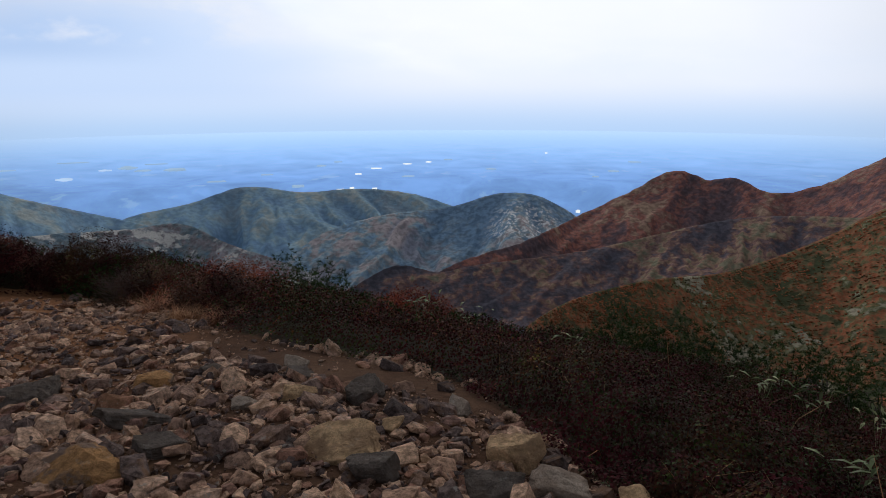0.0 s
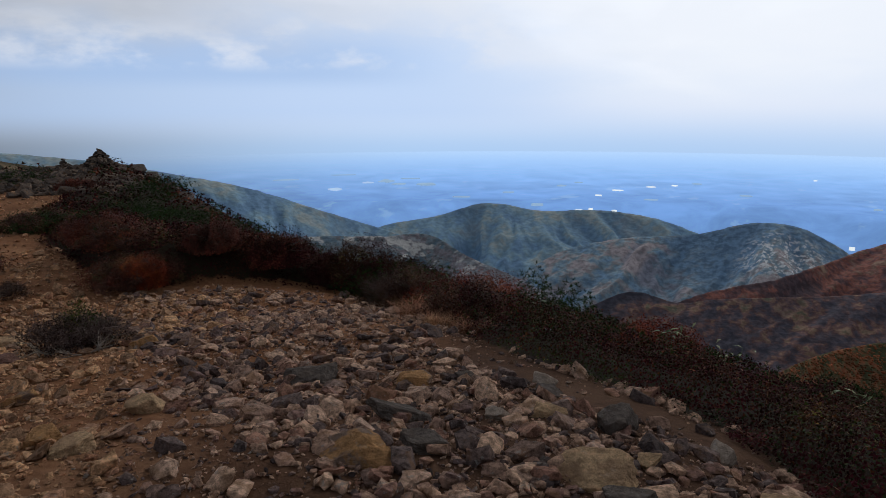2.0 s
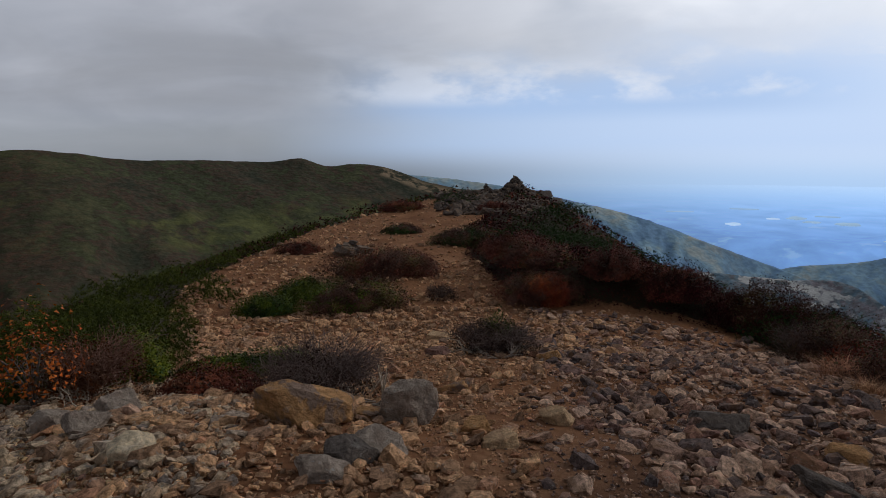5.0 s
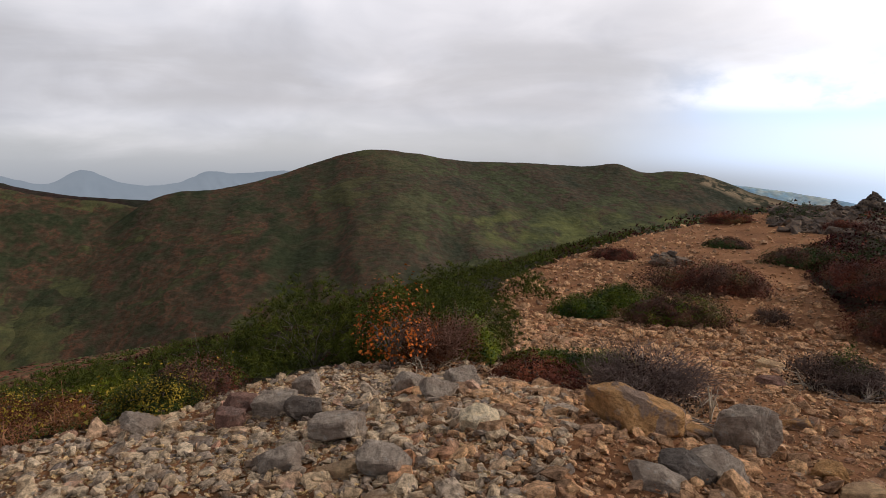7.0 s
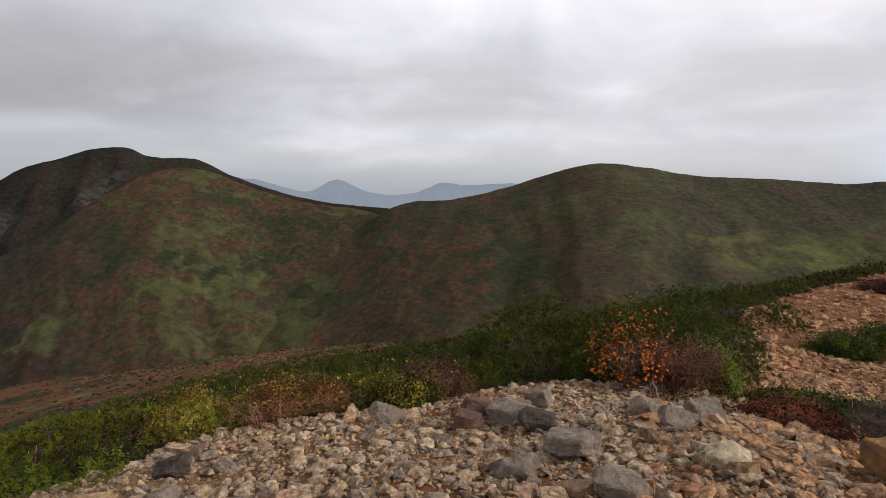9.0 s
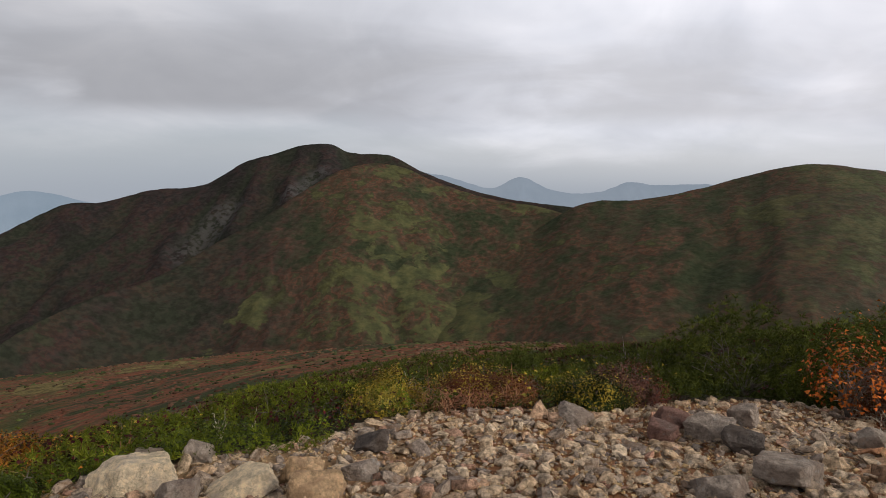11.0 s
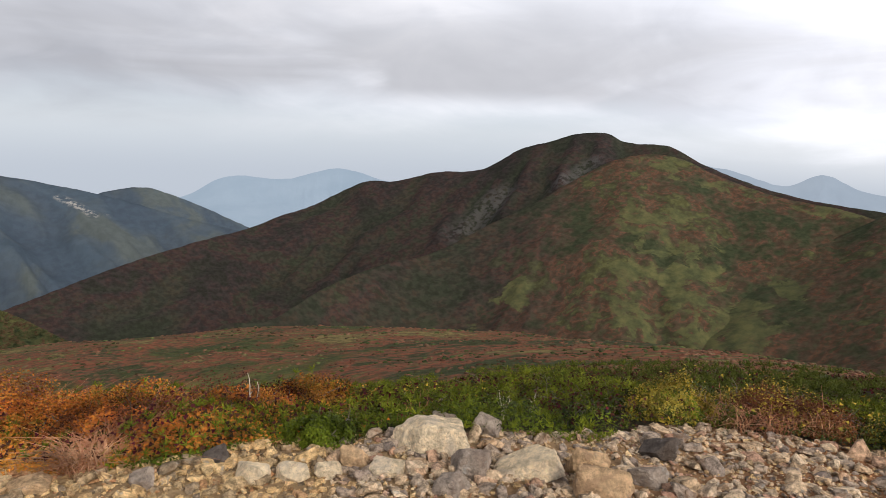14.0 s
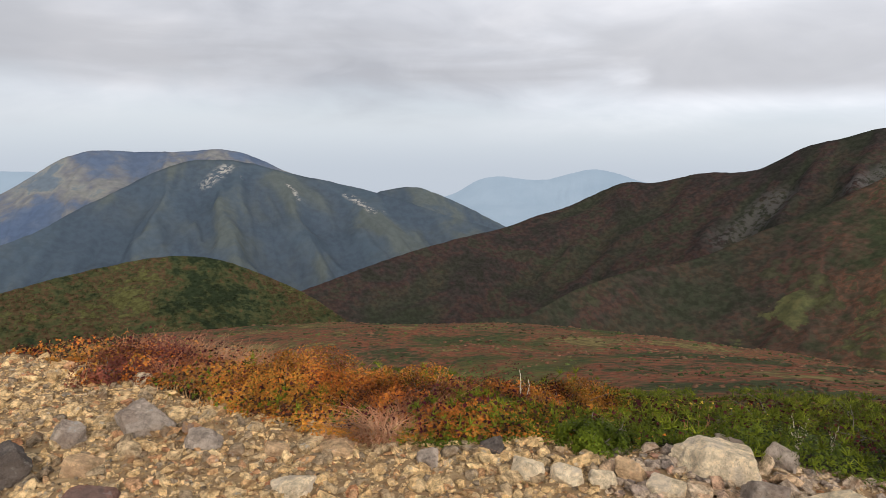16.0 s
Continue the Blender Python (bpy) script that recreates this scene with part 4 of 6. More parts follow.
def leaf_arrays(base, normal, size, rng, slim=0.6):
    """Small wedge shaped leaves at base points, facing normal, of the given lengths."""
    k = len(base)
    any_way = unit(rng.normal(size=(k, 3)))
    along = unit(np.cross(normal, any_way))
    across = np.cross(normal, along)
    s = np.asarray(size).reshape(-1, 1)
    root = base - along * s * 0.5
    left, right = base + along * s * 0.45 + across * s * slim * 0.75, base + along * s * 0.45 - across * s * slim * 0.75
    v = np.stack([root, right, left], 1).reshape(-1, 3)
    return v, np.arange(3 * k).reshape(k, 3)


def spaced(p, gap, rng):
    """Indices of points that keep about the given gaps between them."""
    cell = np.floor(p / np.asarray(gap).reshape(-1, 1) + rng.uniform(0, 1, p.shape[1])).astype(np.int64)
    key = cell[:, 0] * 73856093 ^ cell[:, 1] * 19349663 ^ (cell[:, 2] if p.shape[1] > 2 else 0) * 83492791
    return np.sort(np.unique(key, return_index=True)[1])


def tuft_arrays(base, up, size, rng, spikes=18, width=0.05):
    """Round brushes of needles: thin three-sided spikes that stand out from one heart, most of them upwards."""
    k = len(base)
    s = np.asarray(size).reshape(-1, 1, 1)
    way = unit(unit(rng.normal(size=(k, spikes, 3))) * 0.85 + up[:, None, :] * 0.62)
    side = unit(np.cross(way, rng.normal(size=(k, spikes, 3))))
    third = np.cross(way, side)
    root = base[:, None, :] + way * s * 0.10
    ring = [root + s * width * (math.cos(a) * side + math.sin(a) * third) for a in (0.0, 2.094, 4.189)]
    tip = base[:, None, :] + way * s * rng.uniform(0.55, 0.95, (k, spikes, 1))
    v = np.stack([*ring, tip], 2).reshape(-1, 3)
    f = np.arange(k * spikes)[:, None, None] * 4 + np.array([[0, 1, 3], [1, 2, 3], [2, 0, 3]])[None]
    return v, f.reshape(-1, 3)


def blade_arrays(base, height, lean, rng, width=0.006):
    """Grass: arching blades of two joined pieces."""
    k = len(base)
    h = np.asarray(height).reshape(-1, 1)
    bend = rng.normal(size=(k, 3)) * [1, 1, 0]
    bend = bend * lean
    up = np.array([0, 0, 1.0])
    side = unit(np.cross(bend + 1e-6, up)) * np.asarray(width).reshape(-1, 1)
    mid = base + up * h * 0.62 + bend * h * 0.35
    tip = base + up * h * 0.85 + bend * h
    v = np.stack([base - side, base + side, mid + side * 0.8, mid - side * 0.8, tip + side * 0.15, tip - side * 0.15], 1).reshape(-1, 3)
    i = np.arange(k)[:, None] * 6
    f = np.concatenate([i + [[0, 1, 2, 3]], i + [[3, 2, 4, 5]]])
    return v, f


def tube_arrays(lines, sides=4):
    """Tapered twigs: every line is (points (n, 3), radius at root, radius at tip)."""
    vs, fs, at = [], [], 0
    ring = np.linspace(0, 2 * math.pi, sides, endpoint=False)
    for pts, r0, r1 in lines:
        pts = np.asarray(pts, float)
        n = len(pts)
        t = unit(np.gradient(pts, axis=0))
        a = unit(np.cross(t, [0.31, 0.17, 0.93]))
        b = np.cross(t, a)
        rad = np.linspace(r0, r1, n)[:, None, None]
        v = pts[:, None, :] + rad * (np.cos(ring)[None, :, None] * a[:, None, :] + np.sin(ring)[None, :, None] * b[:, None, :])
        vs.append(v.reshape(-1, 3))
        i, j = np.meshgrid(np.arange(n - 1), np.arange(sides), indexing="ij")
        p = at + i * sides + j
        q = at + i * sides + (j + 1) % sides
        fs.append(np.stack([p, q, q + sides, p + sides], -1).reshape(-1, 4))
        at += n * sides
    return np.concatenate(vs), np.concatenate(fs)


def twig_lines(rng, reach, height, count, r0=0.008, forks=3, droop=0.25, wild=0.18):
    """Branches that spread from one root, with side twigs."""
    lines = []
    for _ in range(count):
        a = rng.uniform(0, 2 * math.pi)
        out, up = reach * rng.uniform(0.35, 1.0), height * rng.uniform(0.5, 1.0)
        u = np.linspace(0, 1, 7)[:, None]
        d = np.array([math.cos(a), math.sin(a), 0.0])
        p = d * out * u + np.array([0, 0, 1.0]) * up * (u ** 0.7 - droop * u ** 3) + rng.normal(size=(7, 3)) * wild * reach * 0.25 * u
        lines.append((p, r0 * rng.uniform(0.6, 1.2), r0 * 0.2))
        for _ in range(forks):
            k = rng.integers(2, 6)
            way = unit(d * 0.7 + rng.normal(size=3) * 0.7 + [0, 0, 0.5])
            w = np.linspace(0, 1, 4)[:, None]
            q = p[k] + way * w * reach * rng.uniform(0.15, 0.4) + rng.normal(size=(4, 3)) * 0.03 * reach * w
            lines.append((q, r0 * 0.4, r0 * 0.12))
    return lines


def mound_points(rng, k, rx, ry, h, lobes=0.42, inner=0.6):
    """Points near the skin of an uneven low dome, and the way out of it."""
    d = unit(rng.normal(size=(k, 3)))
    d[:, 2] = np.abs(d[:, 2]) * 0.95 + 0.02
    d = unit(d)
    seed = int(rng.integers(1, 9999))
    a = np.arctan2(d[:, 1], d[:, 0])
    lobe = 1 + lobes * fbm(np.cos(a) * 2.2 + 5, np.sin(a) * 2.2 + d[:, 2] * 2.5, 3, seed) * 1.6
    s = lobe * rng.uniform(inner, 1.0, k) ** 0.6
    return d * s[:, None] * [rx, ry, h], d


def on_ground(x, y):
    return (x, y, float(ground_height(x, y)))


def shrub(name, label, category, x, y, rx, ry, h, leaf, mats, count, seed, group="", needles=False, twigs=14, turn=0.0, bare=0.0):
    """A low shrub: root at its base, branches, and foliage of one or two kinds of leaf."""
    rng = np.random.default_rng(seed)
    if not needles:
        leaf, count = leaf * 0.68, int(count * 1.8)
    root = holder(name, on_ground(x, y), label, category, group)
    root.rotation_euler[2] = radians(turn)
    v, f = tube_arrays([(p * [rx / max(rx, ry), ry / max(rx, ry), 1], a, b) for p, a, b in twig_lines(rng, max(rx, ry) * 0.95, h * 0.9, twigs, 0.010)])
    part("branchwork", mesh_from("branchwork", v, f, m_bark, True), root, "grey woody branches")
    for i, m in enumerate(mats):
        k = int(count * (1.0 if i == 0 else 0.35))
        p, d = mound_points(rng, k, rx, ry, h)
        if bare:
            p = p[d[:, 2] > bare]
            d = d[d[:, 2] > bare]
        if needles:
            take = spaced(p, np.full(len(p), leaf * 1.12), rng)
            p, d = p[take], d[take]
        size = leaf * rng.uniform(0.7, 1.3, len(p))
        if needles:
            v, f = tuft_arrays(p, unit(d + [0, 0, 0.7]), size, rng, 12 if m is not m_needle_dark else 9)
        else:
            v, f = leaf_arrays(p, unit(d + rng.normal(size=d.shape) * 0.55 + [0, 0, 0.3]), size, rng)
        part("needle_foliage" if needles else "foliage", mesh_from("foliage", v, f, m), root)
    return root


def polar_points(rng, k, az0, az1, r0, r1, even=False):
    """Ground points that thin out with distance from the crest; even: more slowly."""
    a = np.radians(rng.uniform(az0, az1, k))
    u = rng.uniform(0, 1, k)
    r = r0 + (r1 - r0) * u if even else r0 * (r1 / r0) ** u
    return np.sin(a) * r - 0.2, np.cos(a) * r - 0.4, r


def canopy(x, y, top, seed):
    """Height of the growth over the ground: low at the edge of the stones, in uneven cushions."""
    edge = smooth(0.0, 0.5, -bare_depth(x, y))
    lump = np.sqrt(np.abs(fbm(x * 0.7, y * 0.7, 2, seed))) * 1.1 + 0.75 * np.sqrt(np.abs(fbm(x * 1.9, y * 1.9, 2, seed + 5)))
    return top * (0.3 + 0.7 * edge) * np.clip(0.05 + lump, 0.15, 1.6)


def carpet(name, label, mat, k, az0, az1, r0, r1, top, leaf, seed, patch=None, kind="leaf", edge=0.05):
    """Growth that covers the ground beyond the stones. patch: noise scale, seed, and the least value that is grown over."""
    rng = np.random.default_rng(seed)
    x, y, r = polar_points(rng, k, az0, az1, r0, r1)
    keep = bare_depth(x, y) < -edge + 0.16 * fbm(x * 2.5, y * 2.5, 3, seed)
    a = np.degrees(np.arctan2(x, y))
    a = np.where(a > 100, a - 360, a) + 14 * fbm(x * 0.5, y * 0.5, 3, seed + 9) + 3 * rng.normal(size=len(x))
    keep &= (a > az0 + 8) & (a < az1 - 8) if az1 < 100 else True
    if patch:
        scale, pseed, low, high = patch
        value = fbm(x * scale, y * scale, 3, pseed) + 0.12 * rng.normal(size=len(x))
        keep &= (value > low) & (value < high)
    x, y, r = x[keep], y[keep], r[keep]
    if kind == "needle":
        take = spaced(np.stack([x, y], 1), leaf * 1.12 * np.maximum(1.0, 2.0 ** np.floor(np.log2(r / 6.0))), rng)
        x, y, r = x[take], y[take], r[take]
    h = canopy(x, y, top, 77)
    g = ground_height(x, y)
    size = leaf * np.maximum(1.0, r / 6.0) * rng.uniform(0.7, 1.3, len(x))
    if kind == "leaf":
        z = g + h * rng.uniform(0.05, 1.0, len(x)) ** 0.6
        e = 0.06
        lean = np.stack([canopy(x - e, y, top, 77) - canopy(x + e, y, top, 77), canopy(x, y - e, top, 77) - canopy(x, y + e, top, 77), np.full(len(x), 2 * e)], 1)
        v, f = leaf_arrays(np.stack([x, y, z], 1), unit(rng.normal(size=(len(x), 3)) * 0.42 + unit(lean)), size, rng)
    elif kind == "needle":
        z = g + h * rng.uniform(0.8, 1.0, len(x)) - size * 0.2
        v, f = tuft_arrays(np.stack([x, y, z], 1), unit(rng.normal(size=(len(x), 3)) * 0.35 + [0, 0, 1]), size, rng, 11)
    else:
        v, f = blade_arrays(np.stack([x, y, g], 1), h * rng.uniform(0.7, 1.3, len(x)), 0.55, rng, size * 0.12)
    ob = new(name, mesh_from(name, v, f, mat))
    return tagged(ob, label, "shrubs", kind="stuff")


# ---- stones ----
def ball(level):
    bm = bmesh.new()
    bmesh.ops.create_icosphere(bm, subdivisions=level, radius=1.0)
    bm.verts.ensure_lookup_table()
    v = np.array([p.co[:] for p in bm.verts])
    f = np.array([[q.index for q in face.verts] for face in bm.faces])
    bm.free()
    return v, f


BALLS = {k: ball(k) for k in (4, 5)}


def block_stone(rng, level, wide, tall, planes=6, worn=110, chips=0.07):
    """A large stone: a ball pressed into planes with worn edges, then chipped and pitted."""
    d = BALLS[level][0]
    n = unit(np.concatenate([rng.normal(size=(planes, 3)), [[0, 0.15, 1], [0.1, 0, -1], [1, 0.2, 0.1], [-1, 0.1, 0.2], [0.1, 1, 0.15], [0.1, -1, 0.1]]]) + 0.12 * rng.normal(size=(planes + 6, 3)))
    off = rng.uniform(0.55, 1.0, planes + 6)
    c = np.maximum(d @ n.T, 0) / off
    r = (c ** worn).sum(1) ** (-1.0 / worn)
    k = rng.uniform(0, 50)
    rough = sum(fbm(d[:, i] * f + k, d[:, (i + 1) % 3] * f - k, 4, 3 + i, 0.6) / f for i in range(3) for f in (2.5, 7.0))
    r = r * (1 + chips * 2.2 * rough)
    v = d * r[:, None]
    v = v / np.abs(v).max(axis=0)
    return v * [1, wide, tall]


def stone_paint(tones, chance):
    def paint(n, p):
        c = n.ramp(chance(n), tones)
        veins = n.span(n.noise(p, 26.0, 6, 0.75), 0.32, 0.68, 0.36, 1.5)
        c = n.mix(1.0, c, n.add("ShaderNodeCombineXYZ", {0: veins, 1: veins, 2: veins}).outputs[0], "MULTIPLY")
        c = n.mix(n.span(n.noise(p, 7.0, 4, 0.6, 0.5), 0.52, 0.68, 0.0, 0.6), c, (0.22, 0.12, 0.06))
        return n.mix(n.span(n.noise(p, 17.0, 5, 0.7), 0.60, 0.66, 0.0, 0.55), c, (0.36, 0.35, 0.32))
    return paint


def stone_material(name, tones, piece=False):
    chance = (lambda n: n.add("ShaderNodeObjectInfo").outputs["Random"]) if piece else (lambda n: n.add("ShaderNodeNewGeometry").outputs["Random Per Island"])
    return material(name, stone_paint(tones, chance), 0.9, lambda n, p: n.math("MULTIPLY", n.noise(p, 30.0, 7, 0.75), 0.022))


WARM = [(0.0, (0.084, 0.065, 0.063)), (0.18, (0.177, 0.127, 0.113)), (0.38, (0.394, 0.246, 0.173)), (0.6, (0.631, 0.417, 0.287)), (0.74, (0.492, 0.331, 0.246)), (0.86, (0.326, 0.171, 0.118)), (1.0, (0.148, 0.113, 0.113))]
PALE = [(0.0, (0.230, 0.174, 0.120)), (0.18, (0.399, 0.293, 0.179)), (0.5, (0.691, 0.487, 0.254)), (0.78, (0.608, 0.405, 0.194)), (0.9, (0.419, 0.194, 0.099)), (1.0, (0.775, 0.585, 0.329))]
m_stone, m_stone_piece = stone_material("warm_stone", WARM), stone_material("warm_stone_piece", WARM, True)
GREYED = [(0.0, (0.230, 0.183, 0.154)), (0.25, (0.416, 0.323, 0.244)), (0.55, (0.603, 0.461, 0.314)), (0.8, (0.542, 0.387, 0.244)), (0.92, (0.457, 0.257, 0.181)), (1.0, (0.708, 0.568, 0.394))]
m_rubble, m_rubble_piece = stone_material("grey_rubble", GREYED), stone_material("grey_rubble_piece", GREYED, True)
m_trail = stone_material("trail_stone", [(0.0, (0.223, 0.135, 0.086)), (0.25, (0.404, 0.243, 0.145)), (0.5, (0.587, 0.347, 0.194)), (0.75, (0.668, 0.399, 0.215)), (0.88, (0.465, 0.225, 0.125)), (1.0, (0.364, 0.243, 0.166))])
m_cream, m_cream_piece = stone_material("cream_stone", PALE), stone_material("cream_stone_piece", PALE, True)


def plain_stone(name, tone, stain=(0.22, 0.12, 0.06), much=0.6, crust=0.5):
    def paint(n, p):
        f = n.span(n.noise(p, 20.0, 8, 0.72), 0.30, 0.70, 0.62, 1.35)
        crack = n.span(n.math("ABSOLUTE", n.math("SUBTRACT", n.noise(p, 5.0, 6, 0.7, 0.4), 0.5)), 0.0, 0.014, 0.72, 1.0)
        f = n.math("MULTIPLY", f, crack)
        c = n.mix(1.0, tone, n.add("ShaderNodeCombineXYZ", {0: f, 1: f, 2: f}).outputs[0], "MULTIPLY")
        c = n.mix(n.span(n.noise(p, 5.5, 4, 0.6, 0.3), 0.50, 0.58, 0.0, much), c, stain)
        return n.mix(n.span(n.noise(p, 13.0, 6, 0.75), 0.58, 0.66, 0.0, crust), c, (0.42, 0.41, 0.38))
    return material(name, paint, 0.9, lambda n, p: n.math("MULTIPLY", n.noise(p, 11.0, 9, 0.74), 0.07))


m_rock_dark = plain_stone("dark_rock", (0.15, 0.125, 0.11), (0.12, 0.09, 0.07), 0.5, 0.25)
m_rock_grey = plain_stone("grey_rock", (0.40, 0.325, 0.265), (0.236, 0.164, 0.124), 0.4, 0.6)
m_rock_pale = plain_stone("pale_rock", (0.80, 0.645, 0.44), (0.58, 0.50, 0.44), 0.3, 0.05)
m_rock_ochre = plain_stone("ochre_rock", (0.52, 0.29, 0.13), (0.25, 0.185, 0.155), 0.85, 0.25)
m_rock_tan = plain_stone("tan_rock", (0.62, 0.42, 0.245), (0.34, 0.21, 0.13), 0.5, 0.2)
m_rock_red = plain_stone("red_rock", (0.26, 0.15, 0.12), (0.20, 0.15, 0.13), 0.5, 0.3)
ROCKS = {"dark": (m_rock_dark, "dark grey"), "grey": (m_rock_grey, "lichen spotted grey"), "pale": (m_rock_pale, "pale cream"), "ochre": (m_rock_ochre, "rust stained ochre"),
         "tan": (m_rock_tan, "tan brown"), "red": (m_rock_red, "dull red")}


def rock(x, y, half, wide, tall, tone, turn, seed, name="rock", sink=0.35, tilt=0.2, cuts=8, label="", scale=0.8):
    """One large stone, partly sunk into the ground. half: half its length in metres; wide and tall in halves of that."""
    rng = np.random.default_rng(seed)
    half, tall = half * scale, tall * 0.84
    level = 5 if half > 0.2 else 4
    v = block_stone(rng, level, wide, tall, cuts)
    m, words = ROCKS[tone]
    me = mesh_from(name, v * half, BALLS[level][1], m, False)
    ob = new(name, me)
    z = float(ground_height(x, y)) + half * tall * (1 - 2 * sink)
    ob.matrix_world = pose(x, y, z, rng.normal() * tilt * 57, rng.normal() * tilt * 57, math.degrees(math.atan2(y + 0.4, x + 0.2)) + 90 + (turn % 60 - 30) * 0.8)
    size = "boulder" if half > 0.2 else "rock"
    return tagged(ob, label or f"{words} angular {size} half sunk in gravel", size)


# trodden and banked dirt with few stones: from, to, reach, share of stones left
DIRT = [(0.18, 3.85, -0.5, 4.25, 0.24, 0.04), (-0.5, 4.25, -1.25, 4.75, 0.3, 0.06), (-1.25, 4.75, -2.1, 5.6, 0.3, 0.1), (-2.0, 1.9, -3.4, 2.7, 0.5, 0.25), (-3.4, 2.7, -5.4, 4.3, 0.45, 0.25), (-5.4, 4.3, -7.5, 6.0, 0.45, 0.25), (-14, 9.3, -22, 15, 1.1, 0.35), (-6.0, 9.6, -8.5, 8.2, 0.35, 0.15), (-7.6, 5.2, -5.4, 3.3, 0.22, 0.3), (-5.4, 3.3, -4.6, 2.8, 0.3, 0.3), (-4.6, 2.8, -3.5, 2.2, 0.3, 0.3), (-3.5, 2.2, -2.7, 1.95, 0.3, 0.3)]


def scree(name, label, k, az0, az1, r0, r1, sizes, mat, seed, level=2, shapes=12, within=None, grow=True, spots=None, tall=0.55, pieces=0, piece_mat=None):
    """Loose stones on the bare ground. The first and largest of them may be pieces of their own."""
    rng = np.random.default_rng(seed)
    x, y, r = polar_points(rng, k, az0, az1, r0, r1, r1 < 12)
    keep = bare_depth(x, y) > (-0.12 if within is None else within)
    for ax, ay, bx, by, reach, chance in DIRT:
        u = np.clip(((x - ax) * (bx - ax) + (y - ay) * (by - ay)) / ((bx - ax) ** 2 + (by - ay) ** 2), 0, 1)
        d = np.hypot(x - ax - u * (bx - ax), y - ay - u * (by - ay)) + 0.12 * fbm(x * 3, y * 3, 2, 3)
        keep &= (d > reach) | (rng.uniform(size=k) < chance * (1.0 if sizes[0] > 0.02 else 2.6))
    if spots:
        scale, sseed, low = spots
        keep &= fbm(x * scale, y * scale, 3, sseed) + 0.25 * rng.normal(size=k) > low
    x, y, r = x[keep], y[keep], r[keep]
    n = len(x)
    half = np.clip(sizes[0] * np.exp(rng.normal(size=n) * sizes[1]), sizes[2], sizes[3])
    if grow:
        half = half * np.maximum(1.0, r / 8.0) ** 0.35
    g = ground_height(x, y)
    lib = [hull_stone(rng, int(rng.integers(12, 17)) if level > 1 else 6, rng.uniform(0.55, 0.95), rng.uniform(0.26, 0.58) * tall / 0.55) for _ in range(shapes)]
    which = rng.integers(0, shapes, n)
    turns = spin(rng, n)
    order = np.argsort(-half / np.maximum(r, 3))
    alone = set(order[:pieces].tolist())
    if pieces:
        shared = [mesh_from("stone", s, f, piece_mat) for s, f in lib]
        for i in order[:pieces]:
            ob = new("stone", shared[which[i]])
            m = Matrix(turns[i].T.tolist()).to_4x4()
            ob.parent = ground
            ob.matrix_basis = Matrix.Translation((x[i], y[i], g[i] + half[i] * 0.2)) @ m @ Matrix.Diagonal((half[i], half[i], half[i], 1))
    rest = np.array([i for i in range(n) if i not in alone])
    if not len(rest):
        return
    vs, fs, at = [], [], 0
    for s in range(shapes):
        idx = rest[which[rest] == s]
        if not len(idx):
            continue
        shape, faces = lib[s]
        v = np.einsum("vj,kji->kvi", shape, turns[idx]) * half[idx][:, None, None] + np.stack([x[idx], y[idx], g[idx] + half[idx] * 0.24], 1)[:, None, :]
        m = len(shape)
        vs.append(v.reshape(-1, 3))
        fs.append((faces[None] + at + np.arange(len(idx))[:, None, None] * m).reshape(-1, 3))
        at += len(idx) * m
    ob = new(name, mesh_from(name, np.concatenate(vs), np.concatenate(fs), mat))
    return tagged(ob, label, "stones", kind="stuff")


# large rocks along the way: x, y, half length, width, height, tone, turn
for i, (x, y, half, wide, tall, tone, turn) in enumerate([
        (-2.62, 3.85, 0.24, 0.7, 0.5, "dark", 20), (-1.91, 4.0, 0.15, 0.8, 0.75, "ochre", 60), (-1.62, 3.2, 0.22, 0.6, 0.35, "dark", 170), (-0.5, 3.6, 0.16, 0.8, 0.7, "dark", 100),
        (-0.95, 4.1, 0.17, 0.6, 0.4, "dark", 10), (-0.87, 3.65, 0.12, 0.7, 0.6, "tan", 40), (-0.5, 2.8, 0.21, 0.75, 0.4, "tan", 25), (-0.33, 2.62, 0.13, 0.8, 0.7, "dark", 80),
        (-1.6, 2.48, 0.22, 0.7, 0.35, "ochre", 150), (0.36, 2.92, 0.17, 0.6, 0.7, "tan", 130), (0.55, 2.62, 0.18, 0.7, 0.55, "grey", 30), (-0.26, 3.18, 0.09, 0.8, 0.7, "tan", 0),
        (0.08, 3.5, 0.09, 0.9, 0.8, "grey", 0), (-1.57, 4.2, 0.12, 0.7, 0.6, "dark", 45), (-1.3, 2.75, 0.14, 0.6, 0.5, "dark", 35), (0.2, 2.55, 0.14, 0.8, 0.6, "dark", 75), (0.85, 2.55, 0.12, 0.7, 0.9, "tan", 110),
        (-1.15, 3.45, 0.1, 0.7, 0.6, "grey", 15), (-1.05, 4.35, 0.1, 0.9, 0.7, "grey", 15), (-2.9, 2.1, 0.13, 0.8, 0.5, "tan", 50)]):
    rock(x, y, half, wide, tall, tone, turn, 100 + i, scale=1.0)
